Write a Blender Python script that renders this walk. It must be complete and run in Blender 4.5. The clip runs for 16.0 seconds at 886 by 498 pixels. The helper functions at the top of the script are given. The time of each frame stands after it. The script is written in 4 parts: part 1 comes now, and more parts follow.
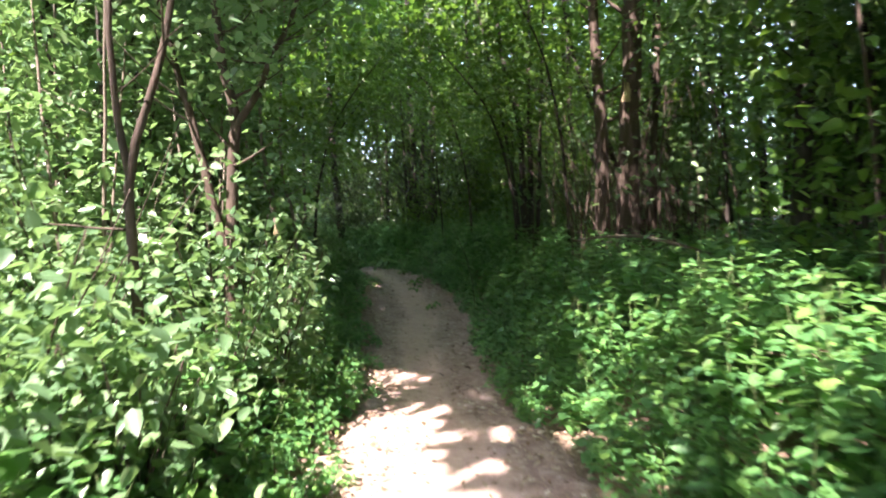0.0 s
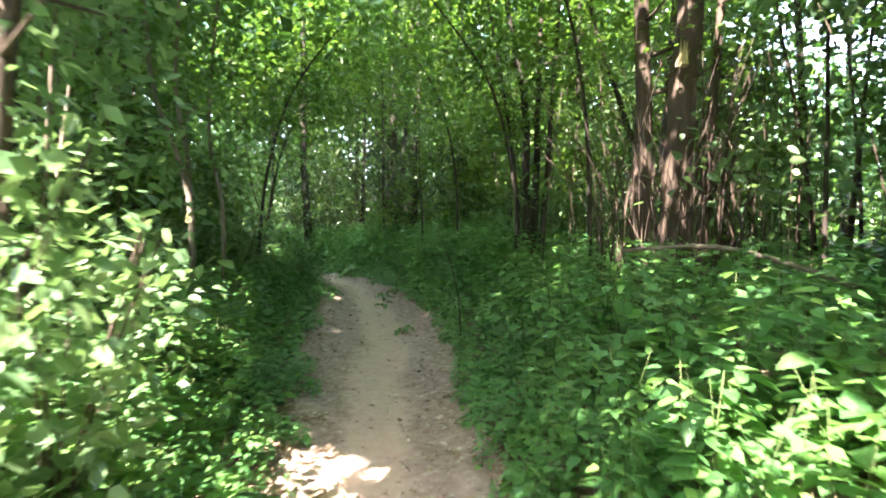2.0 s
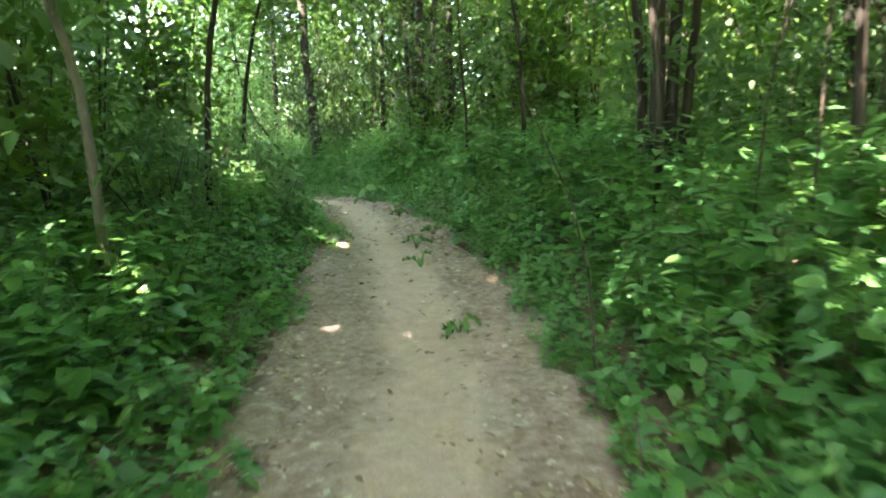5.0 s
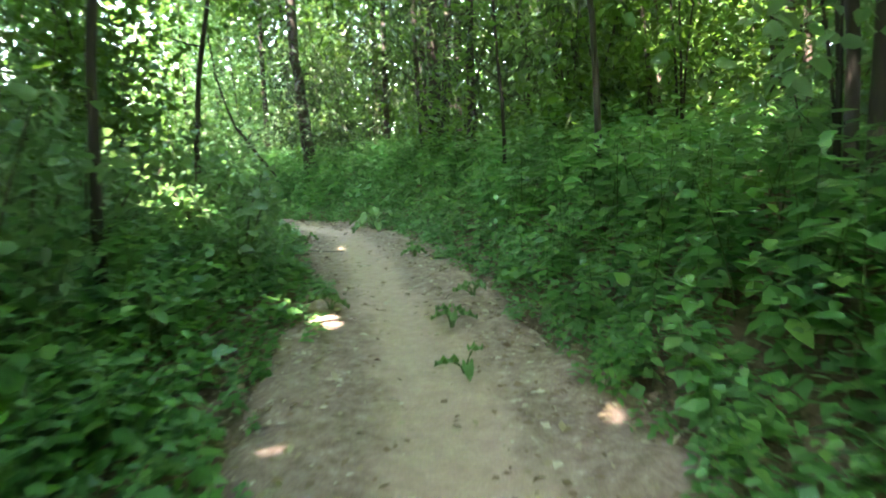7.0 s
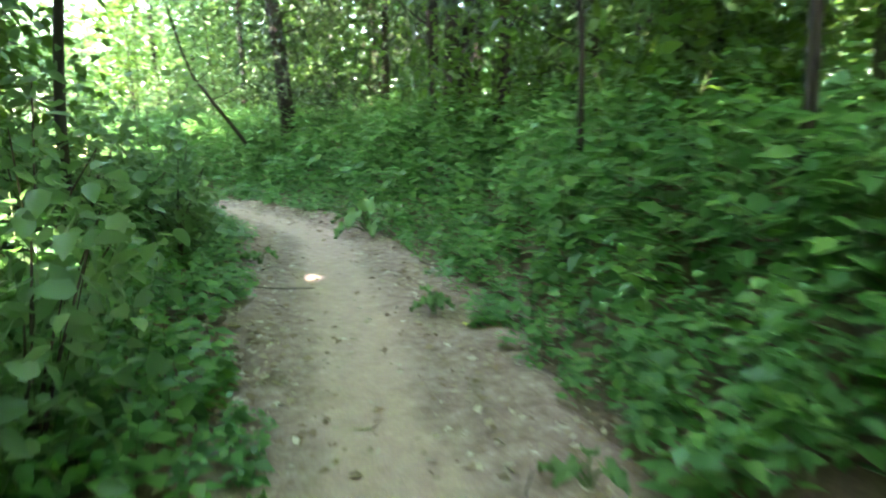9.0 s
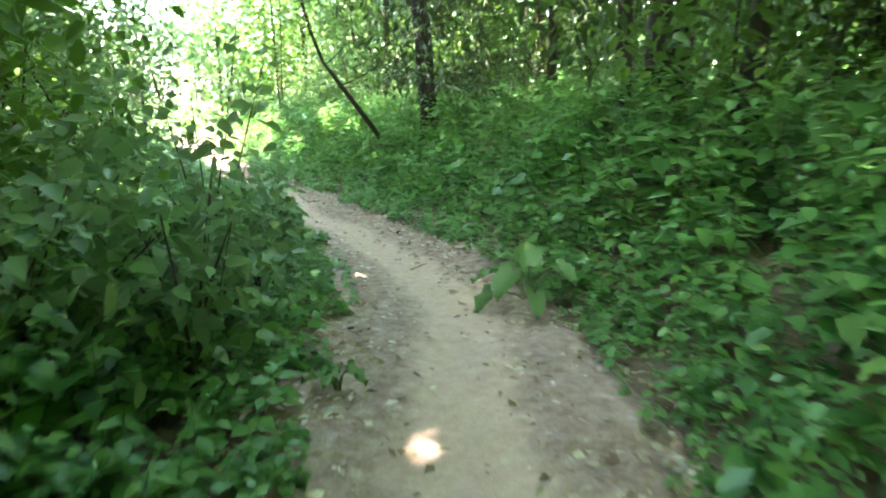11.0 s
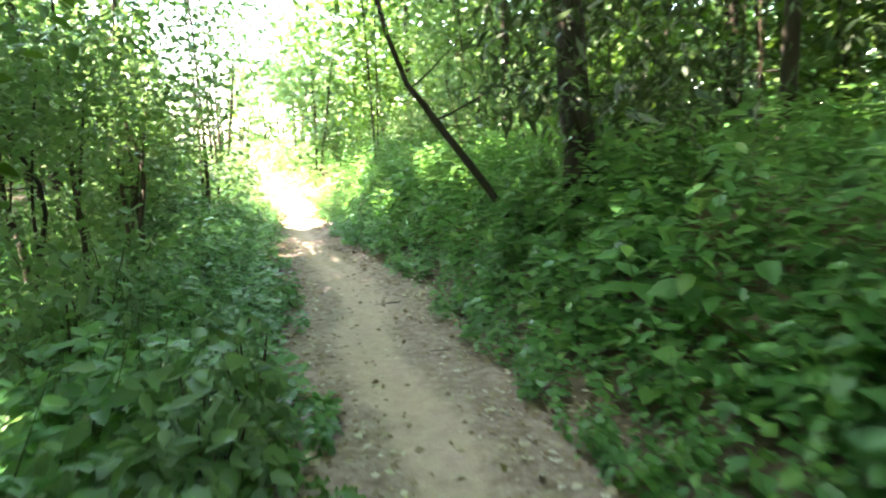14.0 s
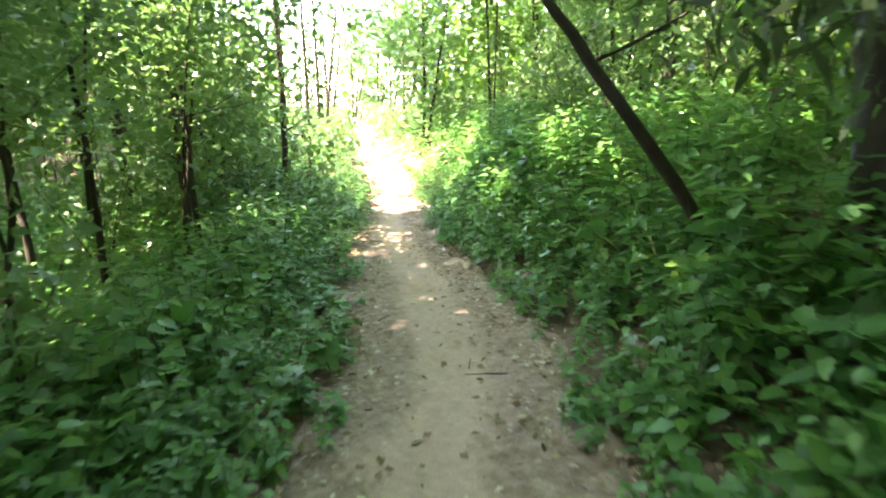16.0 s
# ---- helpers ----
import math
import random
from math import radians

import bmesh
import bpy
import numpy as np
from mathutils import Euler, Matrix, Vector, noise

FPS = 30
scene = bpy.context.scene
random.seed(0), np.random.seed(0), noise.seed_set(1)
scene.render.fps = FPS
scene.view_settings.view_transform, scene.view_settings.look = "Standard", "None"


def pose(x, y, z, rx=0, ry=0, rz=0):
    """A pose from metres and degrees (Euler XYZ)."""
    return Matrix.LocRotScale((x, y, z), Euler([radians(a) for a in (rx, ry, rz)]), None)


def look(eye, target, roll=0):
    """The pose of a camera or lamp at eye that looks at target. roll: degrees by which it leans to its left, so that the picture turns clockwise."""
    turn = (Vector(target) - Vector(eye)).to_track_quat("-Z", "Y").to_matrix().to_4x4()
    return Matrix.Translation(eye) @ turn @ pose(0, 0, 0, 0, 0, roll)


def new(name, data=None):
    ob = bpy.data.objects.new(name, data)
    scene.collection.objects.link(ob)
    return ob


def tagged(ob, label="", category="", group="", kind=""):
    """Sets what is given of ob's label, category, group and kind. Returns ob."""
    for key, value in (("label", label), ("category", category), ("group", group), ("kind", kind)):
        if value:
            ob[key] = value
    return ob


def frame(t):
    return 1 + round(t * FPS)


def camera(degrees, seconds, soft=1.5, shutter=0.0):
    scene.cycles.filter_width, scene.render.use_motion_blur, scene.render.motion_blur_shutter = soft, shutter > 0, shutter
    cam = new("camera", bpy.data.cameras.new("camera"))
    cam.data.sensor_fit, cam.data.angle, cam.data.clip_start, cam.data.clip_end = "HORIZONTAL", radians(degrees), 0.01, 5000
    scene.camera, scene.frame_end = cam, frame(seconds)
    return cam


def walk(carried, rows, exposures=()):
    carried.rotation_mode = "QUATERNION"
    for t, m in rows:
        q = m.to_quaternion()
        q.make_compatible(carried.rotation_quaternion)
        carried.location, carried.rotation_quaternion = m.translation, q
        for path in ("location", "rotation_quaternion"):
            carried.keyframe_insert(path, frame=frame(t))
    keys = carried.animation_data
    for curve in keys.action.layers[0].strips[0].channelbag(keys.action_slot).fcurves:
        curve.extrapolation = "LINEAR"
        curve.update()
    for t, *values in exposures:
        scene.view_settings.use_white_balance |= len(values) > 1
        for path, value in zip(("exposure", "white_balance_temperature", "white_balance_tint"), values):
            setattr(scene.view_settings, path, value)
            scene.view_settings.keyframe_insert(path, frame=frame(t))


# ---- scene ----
cam = camera(72.98, 16.0, soft=1.9, shutter=0.6)
PATH = [
    (0.0, pose(-0.000, 0.000, 1.489, 87.70, 1.79, -0.00)),
    (0.5, pose(-0.020, 0.708, 1.473, 89.13, 1.95, 1.67)),
    (1.0, pose(-0.052, 1.391, 1.398, 86.28, 0.06, 0.03)),
    (1.5, pose(-0.040, 2.085, 1.365, 85.65, 0.05, -1.45)),
    (2.0, pose(0.012, 2.783, 1.323, 88.71, -1.33, -1.85)),
    (2.5, pose(0.001, 3.496, 1.322, 86.48, -0.65, -5.32)),
    (3.0, pose(-0.058, 4.226, 1.304, 84.94, 0.35, -4.49)),
    (3.5, pose(-0.114, 4.962, 1.286, 81.99, -1.19, -5.10)),
    (4.0, pose(-0.179, 5.598, 1.297, 81.92, -0.96, -3.85)),
    (4.5, pose(-0.229, 6.324, 1.254, 81.34, 1.56, -0.30)),
    (4.7, pose(-0.251, 6.608, 1.263, 80.22, 1.27, 0.11)),
    (6.8, pose(-0.634, 9.477, 1.283, 79.66, 1.05, 3.05)),
    (7.0, pose(-0.671, 9.757, 1.291, 80.90, 1.69, 0.77)),
    (7.5, pose(-0.755, 10.477, 1.314, 77.23, 0.44, -0.78)),
    (8.0, pose(-0.857, 11.228, 1.362, 78.60, -4.45, -4.47)),
    (8.5, pose(-0.952, 11.939, 1.388, 76.91, -0.44, -5.26)),
    (9.0, pose(-1.011, 12.637, 1.416, 77.20, -0.01, 0.52)),
    (9.5, pose(-1.100, 13.301, 1.428, 77.05, 2.09, 3.96)),
    (10.0, pose(-1.161, 13.966, 1.453, 75.17, 1.09, 5.43)),
    (10.2, pose(-1.205, 14.238, 1.493, 76.09, 0.49, 7.97)),
    (12.3, pose(-1.983, 16.840, 1.496, 74.54, 1.15, 17.34)),
    (12.5, pose(-2.050, 17.116, 1.491, 76.70, 0.78, 17.88)),
    (13.0, pose(-2.294, 17.725, 1.540, 77.12, 0.95, 20.80)),
    (13.5, pose(-2.605, 18.331, 1.572, 77.01, 1.92, 21.63)),
    (14.0, pose(-2.879, 18.962, 1.570, 78.73, 2.81, 25.34)),
    (14.5, pose(-3.190, 19.551, 1.546, 77.57, 4.16, 27.99)),
    (15.0, pose(-3.465, 20.168, 1.531, 75.57, 4.24, 28.98)),
    (15.5, pose(-3.795, 20.710, 1.510, 76.11, 3.75, 34.95)),
    (16.0, pose(-4.190, 21.229, 1.484, 76.08, 1.89, 36.53)),
]
EXPOSURES = [(0.0, 3.8, 6700, 29), (1.0, 4.25, 6800, 26), (2.0, 4.95, 7000, 21), (3.0, 5.55, 7200, 19), (4.5, 5.5, 7200, 17), (7.0, 5.55, 7000, 17),
             (10.0, 5.7, 6900, 18), (12.5, 5.15, 7600, 12), (14.5, 4.85, 8000, 11), (16.0, 4.7, 8300, 10)]
walk(cam, PATH, EXPOSURES)

# ---- daylight: a high summer sun from behind the walker's left shoulder, clear sky ----
SUN = Vector((-0.36, -0.44, 0.82)).normalized()
world = bpy.data.worlds.new("sky")
scene.world = world
world.use_nodes = True
wt = world.node_tree
sky = wt.nodes.new("ShaderNodeTexSky")
sky.sky_type, sky.sun_disc = "NISHITA", False
sky.sun_elevation = math.asin(SUN.z)
sky.sun_rotation = math.atan2(SUN.x, SUN.y)
wt.links.new(sky.outputs[0], wt.nodes["Background"].inputs[0])
wt.nodes["Background"].inputs[1].default_value = 0.15
sun_lamp = bpy.data.lights.new("sun", "SUN")
sun_lamp.energy, sun_lamp.angle, sun_lamp.color = 2.1, radians(0.53), (1.0, 0.95, 0.86)
sun_ob = new("sun", sun_lamp)
sun_ob.matrix_world = look(SUN * 60, (0, 0, 0))

rng = np.random.default_rng(7)


# ---- materials ----
def nodes_of(name):
    m = bpy.data.materials.new(name)
    m.use_nodes = True
    nt = m.node_tree
    return m, nt, nt.nodes["Principled BSDF"], nt.nodes["Material Output"]


def ramp(nt, fac, stops):
    r = nt.nodes.new("ShaderNodeValToRGB")
    while len(r.color_ramp.elements) < len(stops):
        r.color_ramp.elements.new(0.5)
    for e, (p, c) in zip(r.color_ramp.elements, stops):
        e.position, e.color = p, (*c, 1)
    nt.links.new(fac, r.inputs[0])
    return r.outputs[0]


def noise_tex(nt, scale, detail=4, rough=0.6, stretch=None, kind="Object"):
    co = nt.nodes.new("ShaderNodeTexCoord").outputs[kind]
    if stretch:
        mp = nt.nodes.new("ShaderNodeMapping")
        mp.inputs["Scale"].default_value = stretch
        nt.links.new(co, mp.inputs[0])
        co = mp.outputs[0]
    n = nt.nodes.new("ShaderNodeTexNoise")
    n.inputs["Scale"].default_value, n.inputs["Detail"].default_value, n.inputs["Roughness"].default_value = scale, detail, rough
    nt.links.new(co, n.inputs["Vector"])
    return n.outputs[0]


def mix(nt, fac, a, b, mode="MIX"):
    n = nt.nodes.new("ShaderNodeMix")
    n.data_type, n.blend_type = "RGBA", mode
    for sock, v in ((n.inputs[0], fac), (n.inputs[6], a), (n.inputs[7], b)):
        if isinstance(v, (int, float)):
            sock.default_value = v
        elif isinstance(v, tuple):
            sock.default_value = (*v, 1)
        else:
            nt.links.new(v, sock)
    return n.outputs[2]


def bump(nt, bsdf, height, strength, dist=0.02):
    b = nt.nodes.new("ShaderNodeBump")
    b.inputs["Strength"].default_value, b.inputs["Distance"].default_value = strength, dist
    nt.links.new(height, b.inputs["Height"])
    nt.links.new(b.outputs[0], bsdf.inputs["Normal"])


def leaf_mat(name, stops, through_col, rough=0.42, share=0.38, own=False):
    """A leaf: glossy upper skin, light passing through, colour varied leaf by leaf."""
    m, nt, p, out = nodes_of(name)
    if own:
        rnd = nt.nodes.new("ShaderNodeObjectInfo").outputs["Random"]
    else:
        rnd = nt.nodes.new("ShaderNodeNewGeometry").outputs["Random Per Island"]
    col = ramp(nt, rnd, stops)
    blotch = noise_tex(nt, 1.1, 3)
    col = mix(nt, 0.45, col, ramp(nt, blotch, [(0.3, (0.36, 0.42, 0.34)), (0.7, (0.76, 0.74, 0.58))]), "OVERLAY")
    nt.links.new(col, p.inputs["Base Color"])
    p.inputs["Roughness"].default_value = rough
    p.inputs["Specular IOR Level"].default_value = 0.55
    tr = nt.nodes.new("ShaderNodeBsdfTranslucent")
    nt.links.new(mix(nt, 0.7, col, through_col), tr.inputs[0])
    ms = nt.nodes.new("ShaderNodeMixShader")
    ms.inputs[0].default_value = share
    nt.links.new(p.outputs[0], ms.inputs[1])
    nt.links.new(tr.outputs[0], ms.inputs[2])
    nt.links.new(ms.outputs[0], out.inputs[0])
    return m


G_HERB = [(0.0, (0.055, 0.160, 0.060)), (0.35, (0.082, 0.222, 0.084)), (0.7, (0.112, 0.270, 0.092)), (1.0, (0.170, 0.325, 0.090))]
G_SHRUB = [(0.0, (0.085, 0.170, 0.090)), (0.5, (0.130, 0.240, 0.125)), (1.0, (0.195, 0.300, 0.145))]
G_TREE = [(0.0, (0.035, 0.095, 0.022)), (0.5, (0.070, 0.155, 0.034)), (1.0, (0.125, 0.225, 0.040))]
M_HERB = leaf_mat("herb_leaf", G_HERB, (0.20, 0.44, 0.09), 0.36)
M_HERB_OWN = leaf_mat("herb_leaf_single", G_HERB, (0.20, 0.44, 0.09), 0.36, own=True)
M_SHRUB = leaf_mat("shrub_leaf", G_SHRUB, (0.22, 0.40, 0.10), 0.34)
M_TREE = leaf_mat("tree_leaf", G_TREE, (0.17, 0.34, 0.035), 0.45, 0.38)
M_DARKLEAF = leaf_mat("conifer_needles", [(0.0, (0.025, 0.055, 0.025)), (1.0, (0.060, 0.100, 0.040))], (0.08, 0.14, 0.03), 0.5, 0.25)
M_BURDOCK = leaf_mat("burdock_leaf", [(0.0, (0.075, 0.18, 0.055)), (1.0, (0.11, 0.23, 0.07))], (0.22, 0.40, 0.07), 0.5, 0.3, own=True)


def bark_mat(name, a, b, c, scale=14):
    m, nt, p, _ = nodes_of(name)
    n1 = noise_tex(nt, scale, 6, 0.65, (1, 1, 0.22))
    n2 = noise_tex(nt, 2.3, 3)
    col = mix(nt, n2, ramp(nt, n1, [(0.32, a), (0.62, b)]), c)
    nt.links.new(col, p.inputs["Base Color"])
    p.inputs["Roughness"].default_value = 0.9
    bump(nt, p, n1, 0.9, 0.015)
    return m


M_BARK = bark_mat("brown_bark", (0.032, 0.022, 0.016), (0.115, 0.08, 0.058), (0.075, 0.055, 0.042))
M_BARK_DARK = bark_mat("dark_bark", (0.018, 0.014, 0.012), (0.065, 0.05, 0.04), (0.045, 0.037, 0.03))
M_BARK_PALE = bark_mat("pale_bark", (0.09, 0.07, 0.052), (0.24, 0.195, 0.15), (0.16, 0.135, 0.105), 20)
M_STEM = bark_mat("green_stem", (0.06, 0.11, 0.03), (0.12, 0.20, 0.06), (0.10, 0.13, 0.05), 25)
M_WOOD = bark_mat("broken_wood", (0.42, 0.32, 0.17), (0.62, 0.50, 0.30), (0.50, 0.40, 0.24), 30)


def soil_mat():
    m, nt, p, _ = nodes_of("forest_floor")
    n1, n2, n3 = noise_tex(nt, 0.9, 4), noise_tex(nt, 28, 5, 0.7), noise_tex(nt, 110, 3)
    col = mix(nt, n1, ramp(nt, n2, [(0.3, (0.09, 0.065, 0.045)), (0.5, (0.21, 0.15, 0.105)), (0.70, (0.38, 0.30, 0.22))]), (0.18, 0.13, 0.092))
    nt.links.new(mix(nt, 0.35, col, ramp(nt, n3, [(0.35, (0.2, 0.2, 0.2)), (0.7, (0.8, 0.75, 0.7))]), "OVERLAY"), p.inputs["Base Color"])
    p.inputs["Roughness"].default_value = 0.95
    bump(nt, p, n2, 0.8, 0.03)
    return m


def dirt_mat():
    """Trodden earth: a pale smooth strip down the middle, crumbly grey-brown earth beside it."""
    m, nt, p, _ = nodes_of("trodden_earth")
    at = nt.nodes.new("ShaderNodeAttribute")
    at.attribute_name = "trodden"
    big, mid, fine = noise_tex(nt, 2.2, 6, 0.7), noise_tex(nt, 12, 7, 0.72), noise_tex(nt, 90, 4, 0.7)
    edge = nt.nodes.new("ShaderNodeMath")
    edge.operation = "MULTIPLY_ADD"
    nt.links.new(big, edge.inputs[0])
    edge.inputs[1].default_value = 1.05
    nt.links.new(at.outputs["Fac"], edge.inputs[2])
    band = ramp(nt, edge.outputs[0], [(0.62, (0, 0, 0)), (1.0, (0.85, 0.85, 0.85))])
    side = ramp(nt, mid, [(0.30, (0.175, 0.118, 0.096)), (0.46, (0.285, 0.202, 0.168)), (0.60, (0.38, 0.285, 0.242)), (0.72, (0.60, 0.50, 0.44))])
    core = ramp(nt, mid, [(0.3, (0.46, 0.325, 0.262)), (0.7, (0.58, 0.425, 0.350))])
    col = mix(nt, band, side, core)
    col = mix(nt, 0.30, col, ramp(nt, fine, [(0.3, (0.25, 0.25, 0.25)), (0.7, (0.8, 0.78, 0.75))]), "OVERLAY")
    nt.links.new(col, p.inputs["Base Color"])
    p.inputs["Roughness"].default_value = 0.95
    p.inputs["Specular IOR Level"].default_value = 0.2
    h = mix(nt, 0.5, mid, fine)
    bump(nt, p, h, 0.5, 0.010)
    return m


M_SOIL, M_DIRT = soil_mat(), dirt_mat()


def litter_mat():
    m, nt, p, _ = nodes_of("dry_leaf")
    rnd = nt.nodes.new("ShaderNodeNewGeometry").outputs["Random Per Island"]
    nt.links.new(ramp(nt, rnd, [(0.0, (0.17, 0.105, 0.065)), (0.35, (0.27, 0.18, 0.115)), (0.7, (0.40, 0.31, 0.21)), (1.0, (0.62, 0.54, 0.43))]), p.inputs["Base Color"])
    p.inputs["Roughness"].default_value = 0.8
    return m


M_LITTER = litter_mat()


def stone_mat():
    m, nt, p, _ = nodes_of("pale_stone")
    n = noise_tex(nt, 22, 5)
    nt.links.new(ramp(nt, n, [(0.3, (0.26, 0.23, 0.19)), (0.7, (0.48, 0.44, 0.38))]), p.inputs["Base Color"])
    p.inputs["Roughness"].default_value = 0.85
    bump(nt, p, n, 0.5, 0.01)
    return m


M_STONE = stone_mat()

# ---- the lie of the land: the path's middle line (x, y), half width, height ----
TRAIL = [(0.0, -14, 0.85), (0.0, -7, 0.85), (0.0, 0, 0.85), (-0.01, 3.5, 0.84), (-0.22, 5.9, 0.66), (-0.36, 8.2, 0.74), (-0.52, 9.9, 0.92),
         (-0.80, 12.4, 0.90), (-1.12, 14.3, 0.76), (-1.35, 15.4, 0.70), (-1.88, 17.0, 0.76), (-2.38, 18.6, 0.74), (-3.08, 19.85, 0.64), (-4.15, 21.4, 0.64),
         (-5.05, 22.4, 0.68), (-5.85, 23.35, 0.72), (-6.85, 24.55, 0.70), (-7.9, 25.6, 0.68), (-9.1, 26.75, 0.55), (-11.35, 29.2, 0.45), (-14.1, 32.0, 0.42), (-17.1, 34.75, 0.28),
         (-23.0, 40.4, 0.22), (-33, 50, 0.3), (-44, 60, 0.4)]
HEIGHTS = [(-14, 0.5), (0.0, -0.0), (5.0, -0.208), (10.0, -0.171), (15.0, 0.194), (20.0, 0.095), (25.0, -0.283), (32.0, -0.113), (40.0, 0.232), (60, 0.9)]


def smoothstep(x):
    x = np.clip(x, 0, 1)
    return x * x * (3 - 2 * x)


def trail_line(step=0.2):
    a = np.array(TRAIL)
    out = []
    for i in range(len(a) - 1):
        p0, p1, p2, p3 = a[max(i - 1, 0)], a[i], a[i + 1], a[min(i + 2, len(a) - 1)]
        n = max(2, int(np.hypot(*(p2 - p1)[:2]) / step))
        t = np.linspace(0, 1, n, endpoint=False)[:, None]
        out.append(0.5 * (2 * p1 + (p2 - p0) * t + (2 * p0 - 5 * p1 + 4 * p2 - p3) * t ** 2 + (3 * p1 - p0 - 3 * p2 + p3) * t ** 3))
    out = np.concatenate(out)
    s = np.concatenate([[0], np.cumsum(np.hypot(*np.diff(out[:, :2], axis=0).T))])
    return out, s


LINE, LS = trail_line()
LT = np.gradient(LINE[:, :2], axis=0)
LT /= np.linalg.norm(LT, axis=1)[:, None]
hk = np.array(HEIGHTS)
LZ = np.interp(LINE[:, 1], hk[:, 0], hk[:, 1])
for _ in range(3):
    LZ = np.convolve(np.pad(LZ, 6, mode="edge"), np.ones(13) / 13, "valid")


def on_trail(x, y):
    """For points of the plan: place along the path, offset from its middle (right is +), half width, its height."""
    x, y = np.atleast_1d(np.asarray(x, float)), np.atleast_1d(np.asarray(y, float))
    idx = np.empty(len(x), int)
    for i in range(0, len(x), 20000):
        d = (x[i:i + 20000, None] - LINE[:, 0]) ** 2 + (y[i:i + 20000, None] - LINE[:, 1]) ** 2
        idx[i:i + 20000] = d.argmin(1)
    rx, ry = x - LINE[idx, 0], y - LINE[idx, 1]
    along = rx * LT[idx, 0] + ry * LT[idx, 1]
    side = rx * LT[idx, 1] - ry * LT[idx, 0]
    far = np.abs(along) > 0.6
    side = np.where(far, np.sign(side) * np.hypot(rx, ry), side)
    s = LS[idx] + np.clip(along, -0.3, 0.3)
    return s, side, LINE[idx, 2], np.interp(s, LS, LZ)


def wave(x, y, k, seed=0.0):
    return (np.sin(x * k + 1.3 * np.sin(y * k * 0.7 + seed) + seed) + np.sin(y * k * 1.13 + 1.1 * np.sin(x * k * 0.83 + 2 * seed))) * 0.5


S_BANK = [0, 14, 21, 27, 33, 40, 48, 60]
BANK_R = [0.15, 0.30, 0.60, 0.65, 0.75, 0.95, 0.80, 0.3]
BANK_L = [0.10, 0.12, 0.05, 0.05, -0.15, -0.55, -0.35, 0.0]


def land(x, y):
    s, d, w, z = on_trail(x, y)
    x, y = np.atleast_1d(x), np.atleast_1d(y)
    r = np.interp(s, S_BANK, BANK_R) * (smoothstep((d - w - 0.15) / 1.8) + 0.06 * np.clip(d - w - 2.0, 0, 12))
    l = np.interp(s, S_BANK, BANK_L) * smoothstep((-d - w) / 2.6)
    rough = 0.045 * wave(x, y, 1.7) + 0.02 * wave(x, y, 5.3, 2.0)
    return z + r + l + rough * smoothstep((np.abs(d) - 0.5 * w) / 0.8) - 0.025 * np.clip(1 - (d / w) ** 2, 0, 1)


def land1(x, y):
    return float(land([x], [y])[0])


# ---- mesh helpers ----
def raw_mesh(name, verts, faces, mat, smooth=True):
    """A mesh from arrays; faces is an (n, k) array."""
    me = bpy.data.meshes.new(name)
    verts, faces = np.asarray(verts, np.float32), np.asarray(faces, np.int32)
    n, k = faces.shape
    me.vertices.add(len(verts))
    me.vertices.foreach_set("co", verts.ravel())
    me.loops.add(n * k)
    me.loops.foreach_set("vertex_index", faces.ravel())
    me.polygons.add(n)
    me.polygons.foreach_set("loop_start", np.arange(0, n * k, k, dtype=np.int32))
    me.polygons.foreach_set("use_smooth", np.full(n, smooth, bool))
    me.update(calc_edges=True)
    me.materials.append(mat)
    return me


def child(name, me, parent, label=""):
    ob = new(name, me)
    ob.parent = parent
    if label:
        ob["label"] = label
    return ob


def tube(points, radii, sides=8, wobble=0.0):
    """A tapered round stem along points, closed at both ends; returns verts and quads."""
    p, r = np.asarray(points, float), np.asarray(radii, float)
    n = len(p)
    t = np.gradient(p, axis=0)
    t /= np.linalg.norm(t, axis=1)[:, None] + 1e-9
    ref = np.where(np.abs(t[:, 2:3]) > 0.9, [[1.0, 0, 0]], [[0, 0, 1.0]])
    u = np.cross(t, ref)
    u /= np.linalg.norm(u, axis=1)[:, None] + 1e-9
    v = np.cross(t, u)
    a = np.linspace(0, 2 * np.pi, sides, endpoint=False)
    rr = r[:, None] * (1 + wobble * rng.uniform(-1, 1, (n, sides)))
    ring = p[:, None] + rr[..., None] * (np.cos(a)[None, :, None] * u[:, None] + np.sin(a)[None, :, None] * v[:, None])
    verts = np.concatenate([ring.reshape(-1, 3), p[:1], p[-1:]])
    i, j = np.meshgrid(np.arange(n - 1), np.arange(sides), indexing="ij")
    j2 = (j + 1) % sides
    quads = np.stack([i * sides + j, i * sides + j2, (i + 1) * sides + j2, (i + 1) * sides + j], -1).reshape(-1, 4)
    jj = np.arange(0, sides, 2)
    b, e = n * sides, n * sides + 1
    cap0 = np.stack([np.full_like(jj, b), (jj + 2) % sides, jj + 1, jj], -1)
    cap1 = np.stack([np.full_like(jj, e), (n - 1) * sides + jj, (n - 1) * sides + jj + 1, (n - 1) * sides + (jj + 2) % sides], -1)
    return verts, np.concatenate([quads, cap0, cap1])


